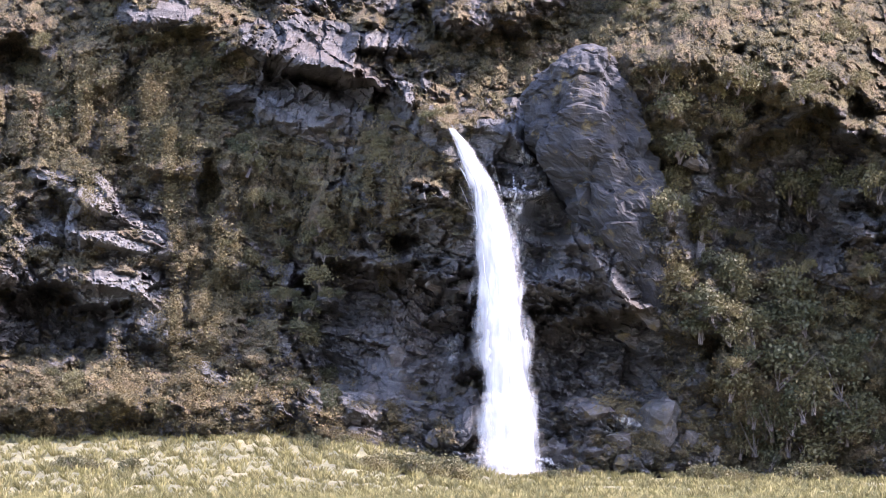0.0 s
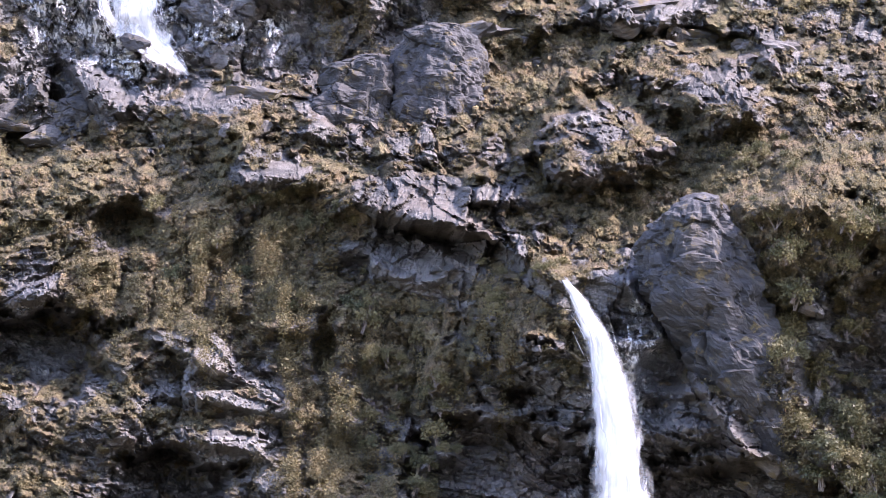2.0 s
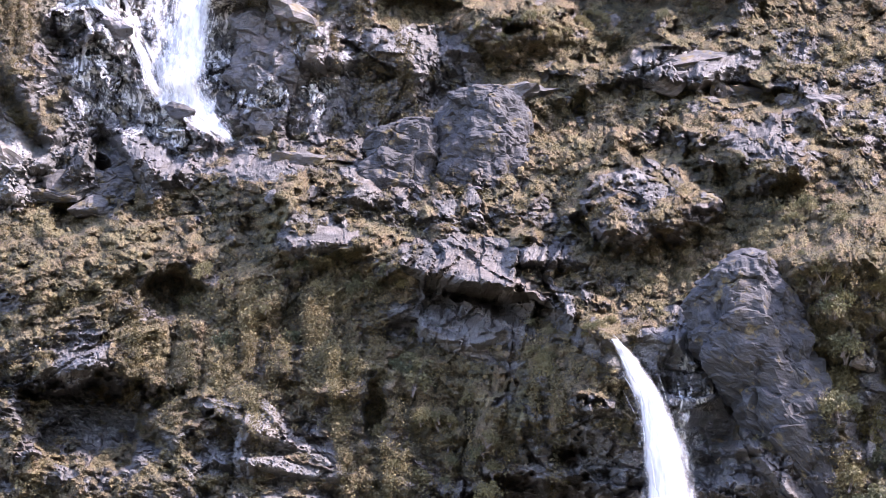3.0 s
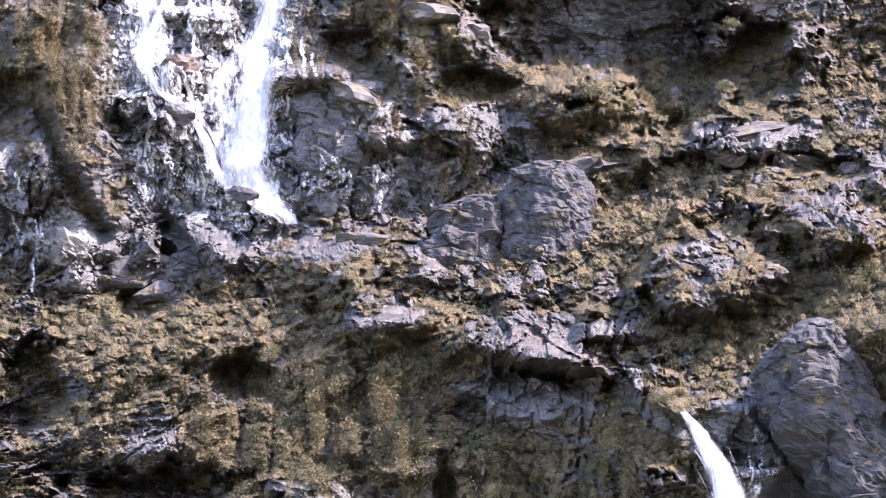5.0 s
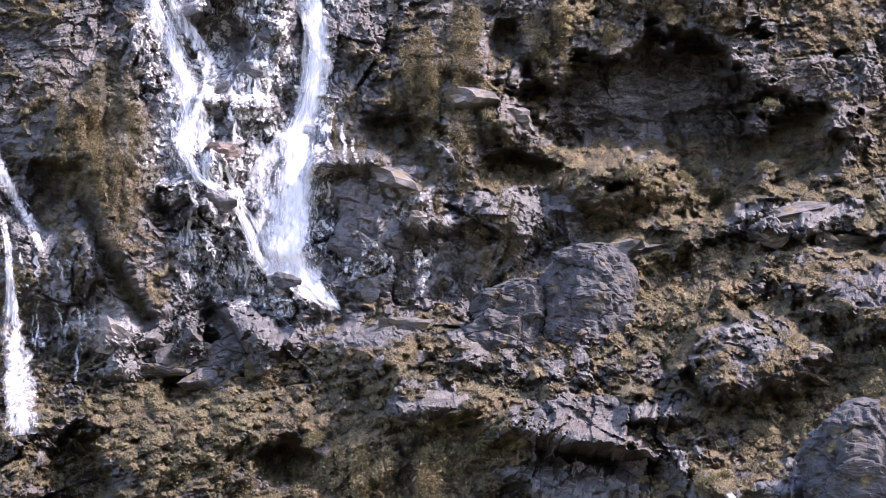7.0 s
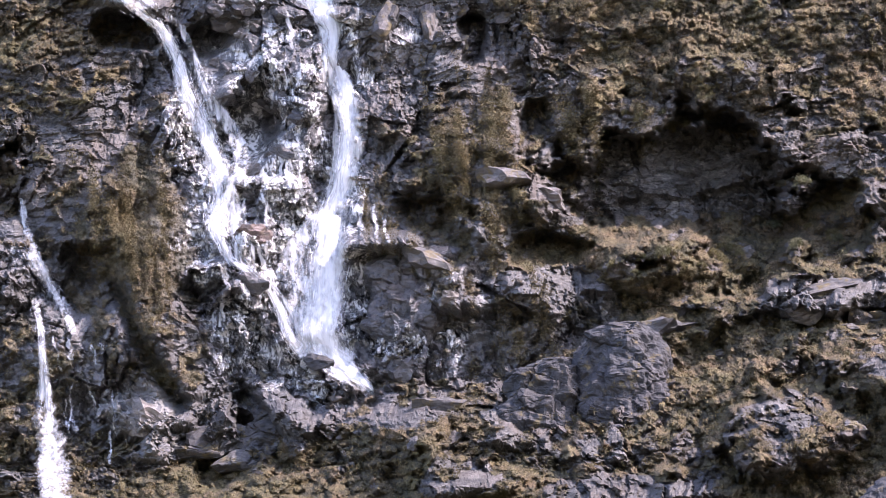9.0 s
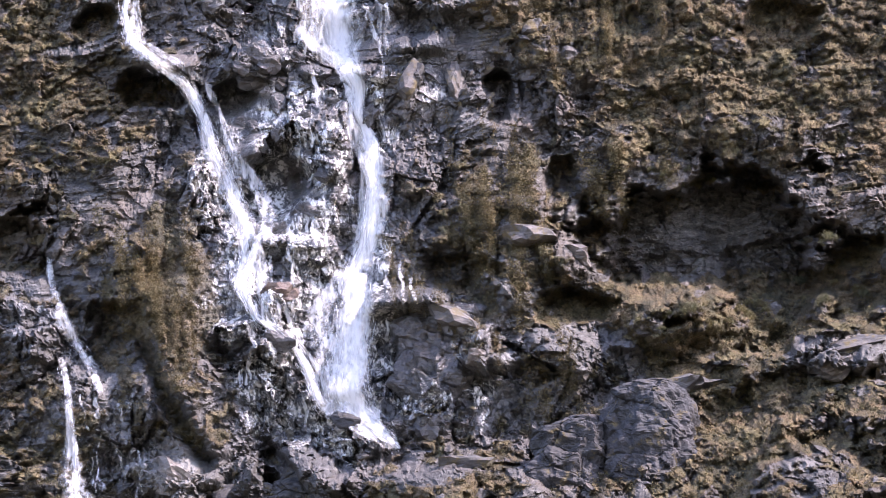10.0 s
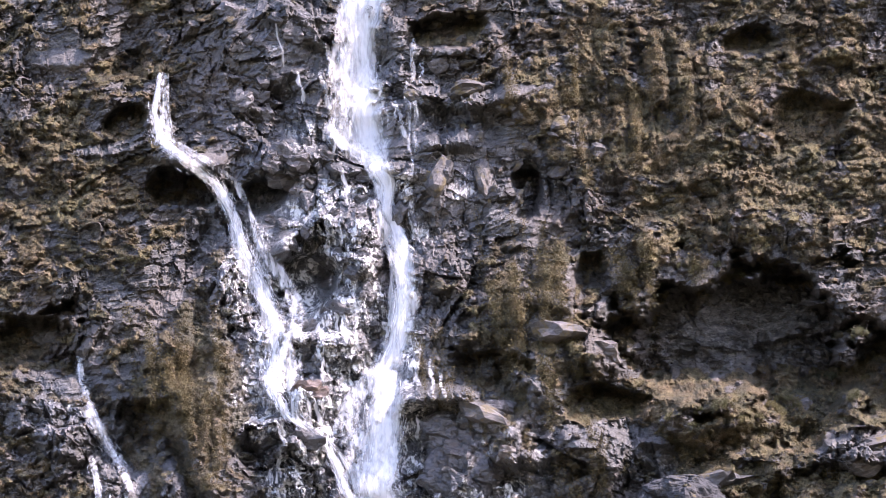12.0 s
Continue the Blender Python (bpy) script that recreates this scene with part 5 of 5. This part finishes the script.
def growth(name, seed, count, e_span, want, leaves, radius, leaf, mat, label, category, up=0.35, long=1.5):
    """Cushions of leaves, each a rough dome on the rock."""
    r = np.random.default_rng(seed)
    a, e, p = scatter(r, count, (-190, 190), e_span, want)
    size = radius * np.clip(r.lognormal(-0.25, 0.45, len(p)), 0.35, 2.2)
    tone = np.clip(0.5 + 0.5 * fbm(p[:, 0] / 5, p[:, 2] / 4, p[:, 1] / 9, 3, seed) + 0.25 * r.normal(size=len(p)), 0, 1)
    d = r.normal(size=(len(p), leaves, 3))
    d /= np.linalg.norm(d, axis=2)[..., None]
    d[..., 2] = np.abs(d[..., 2]) * 1.3 - 0.35
    d[..., 1] = -np.abs(d[..., 1]) * 0.9
    c = p[:, None, :] + d * (size[:, None] * r.uniform(0.6, 1.05, (len(p), leaves)))[..., None]
    s = (leaf * np.repeat(0.6 + 0.5 * size / radius, leaves)) * r.uniform(0.6, 1.3, len(p) * leaves)
    v, f = leaf_tris(r, c.reshape(-1, 3), s, up, long)
    return tagged(new(name, toned(mesh_of(name, v, f, mat, sizes=3), tone, 3 * leaves)), label, category, kind="stuff")


growth("alpine_scrub", 401, 9800, (5, 222), lambda a, e, g: g > 0.48, 42, 0.42, 0.095, HEATH, "low olive and brown alpine scrub covering the rock", "scrub")
growth("high_scrub", 407, 10000, (210, 425), lambda a, e, g: g > 0.48, 38, 0.36, 0.085, HIGH_HEATH, "low brown alpine scrub on the upper mountainside", "scrub")
growth("foot_scrub", 404, 3900, (12, 36), lambda a, e, g: (a < -8) & (g > 0.25) | (a > 50) & (g > 0.3), 30, 0.36, 0.1, HEATH, "low scrub and fern along the foot of the cliff", "scrub")
growth("hanging_grass", 402, 9000, (5, 425), lambda a, e, g: g > 0.48, 9, 0.26, 0.05, GOLD, "golden brown grass hanging from the ledges", "grass", -0.5, 4.5)


def columns(name, seed, table, mat, label, girth=0.44):
    """Scrub that hangs down the wall in columns, one cushion below the other."""
    r = np.random.default_rng(seed)
    aa, ee, ss = [], [], []
    for ca, ce, ra, re, many in table:
        for _ in range(many):
            e, drop = ce + re * r.uniform(-1, 1), r.uniform(10, 30)
            tries = ca + ra * r.uniform(-1, 1, 5)  # the scrub holds to the ribs of the wall
            a = tries[np.argmin(surface(tries, e - 0.5 * drop + 0 * tries)[0][:, 1])]
            n = int(drop / 1.25)
            aa.append(a + np.cumsum(r.normal(size=n) * 0.12))
            ee.append(e - np.linspace(0, drop, n))
            ss.append(r.uniform(0.75, 1.25) * np.linspace(1.15, 0.7, n) * r.uniform(0.8, 1.2, n))
    a, e, size = np.concatenate(aa), np.concatenate(ee), girth * np.concatenate(ss)
    keep = e > 14
    a, e, size = a[keep], e[keep], size[keep]
    p, _ = surface(a, e)
    leaves = 32
    d = r.normal(size=(len(p), leaves, 3))
    d /= np.linalg.norm(d, axis=2)[..., None]
    d[..., 2] = d[..., 2] * 0.9 + 0.2
    d[..., 1] = -np.abs(d[..., 1]) * 1.1 - 0.15
    c = p[:, None, :] + d * (size[:, None] * r.uniform(0.55, 1.0, (len(p), leaves)))[..., None]
    v, f = leaf_tris(r, c.reshape(-1, 3), np.repeat(0.16 * size + 0.035, leaves) * r.uniform(0.6, 1.3, len(p) * leaves), -0.15, 2.0)
    tone = np.clip(0.5 + 0.45 * fbm(p[:, 0] / 2.5, p[:, 2] / 5, 0.0, 3, seed) + 0.18 * r.normal(size=len(p)), 0, 1)
    return tagged(new(name, toned(mesh_of(name, v, f, mat, sizes=3), tone, 3 * leaves)), label, "scrub", kind="stuff")


columns("hanging_scrub", 405, COLUMNS_DARK, HEATH, "columns of dark scrub hanging down the steep rock wall")
columns("hanging_tussock", 406, COLUMNS_GOLD, GOLD, "golden tussock trailing down the rock wall in columns", 0.34)


def meadow_grass():
    r = np.random.default_rng(403)
    n, blades = 6000, 22
    y = r.uniform(138, 189, n)
    x = r.uniform(-0.17, 0.17, n) * y
    z = ground_height(x, y)
    size = r.uniform(0.2, 0.55, n)
    ang, out = r.uniform(0, 6.283, (n, blades)), r.uniform(0.15, 0.9, (n, blades))
    base = np.stack([x[:, None] + 0.12 * np.cos(ang), y[:, None] + 0.12 * np.sin(ang), np.repeat(z[:, None], blades, 1) - 0.03], -1)
    tip = base + np.stack([np.cos(ang) * out, np.sin(ang) * out, r.uniform(0.6, 1.2, (n, blades))], -1) * size[:, None, None]
    side = np.stack([-np.sin(ang), np.cos(ang), 0 * ang], -1) * 0.016
    v = np.stack([base - side, base + side, (base + tip) / 2 + side * 1.2 + np.array([0, 0, 0.06]), tip], 2)
    tone = np.clip(0.55 + 0.55 * fbm(x / 3, y / 5, 0.0, 3, 97) + 0.22 * r.normal(size=n), 0, 1)
    me = toned(mesh_of("meadow_tussocks", v.reshape(-1, 3), np.arange(n * blades * 4).reshape(-1, 4), TURF), tone, 4 * blades)
    return tagged(new("meadow_tussocks", me), "straw-yellow and green tussock grass on the meadow", "grass", kind="stuff")


meadow_grass()
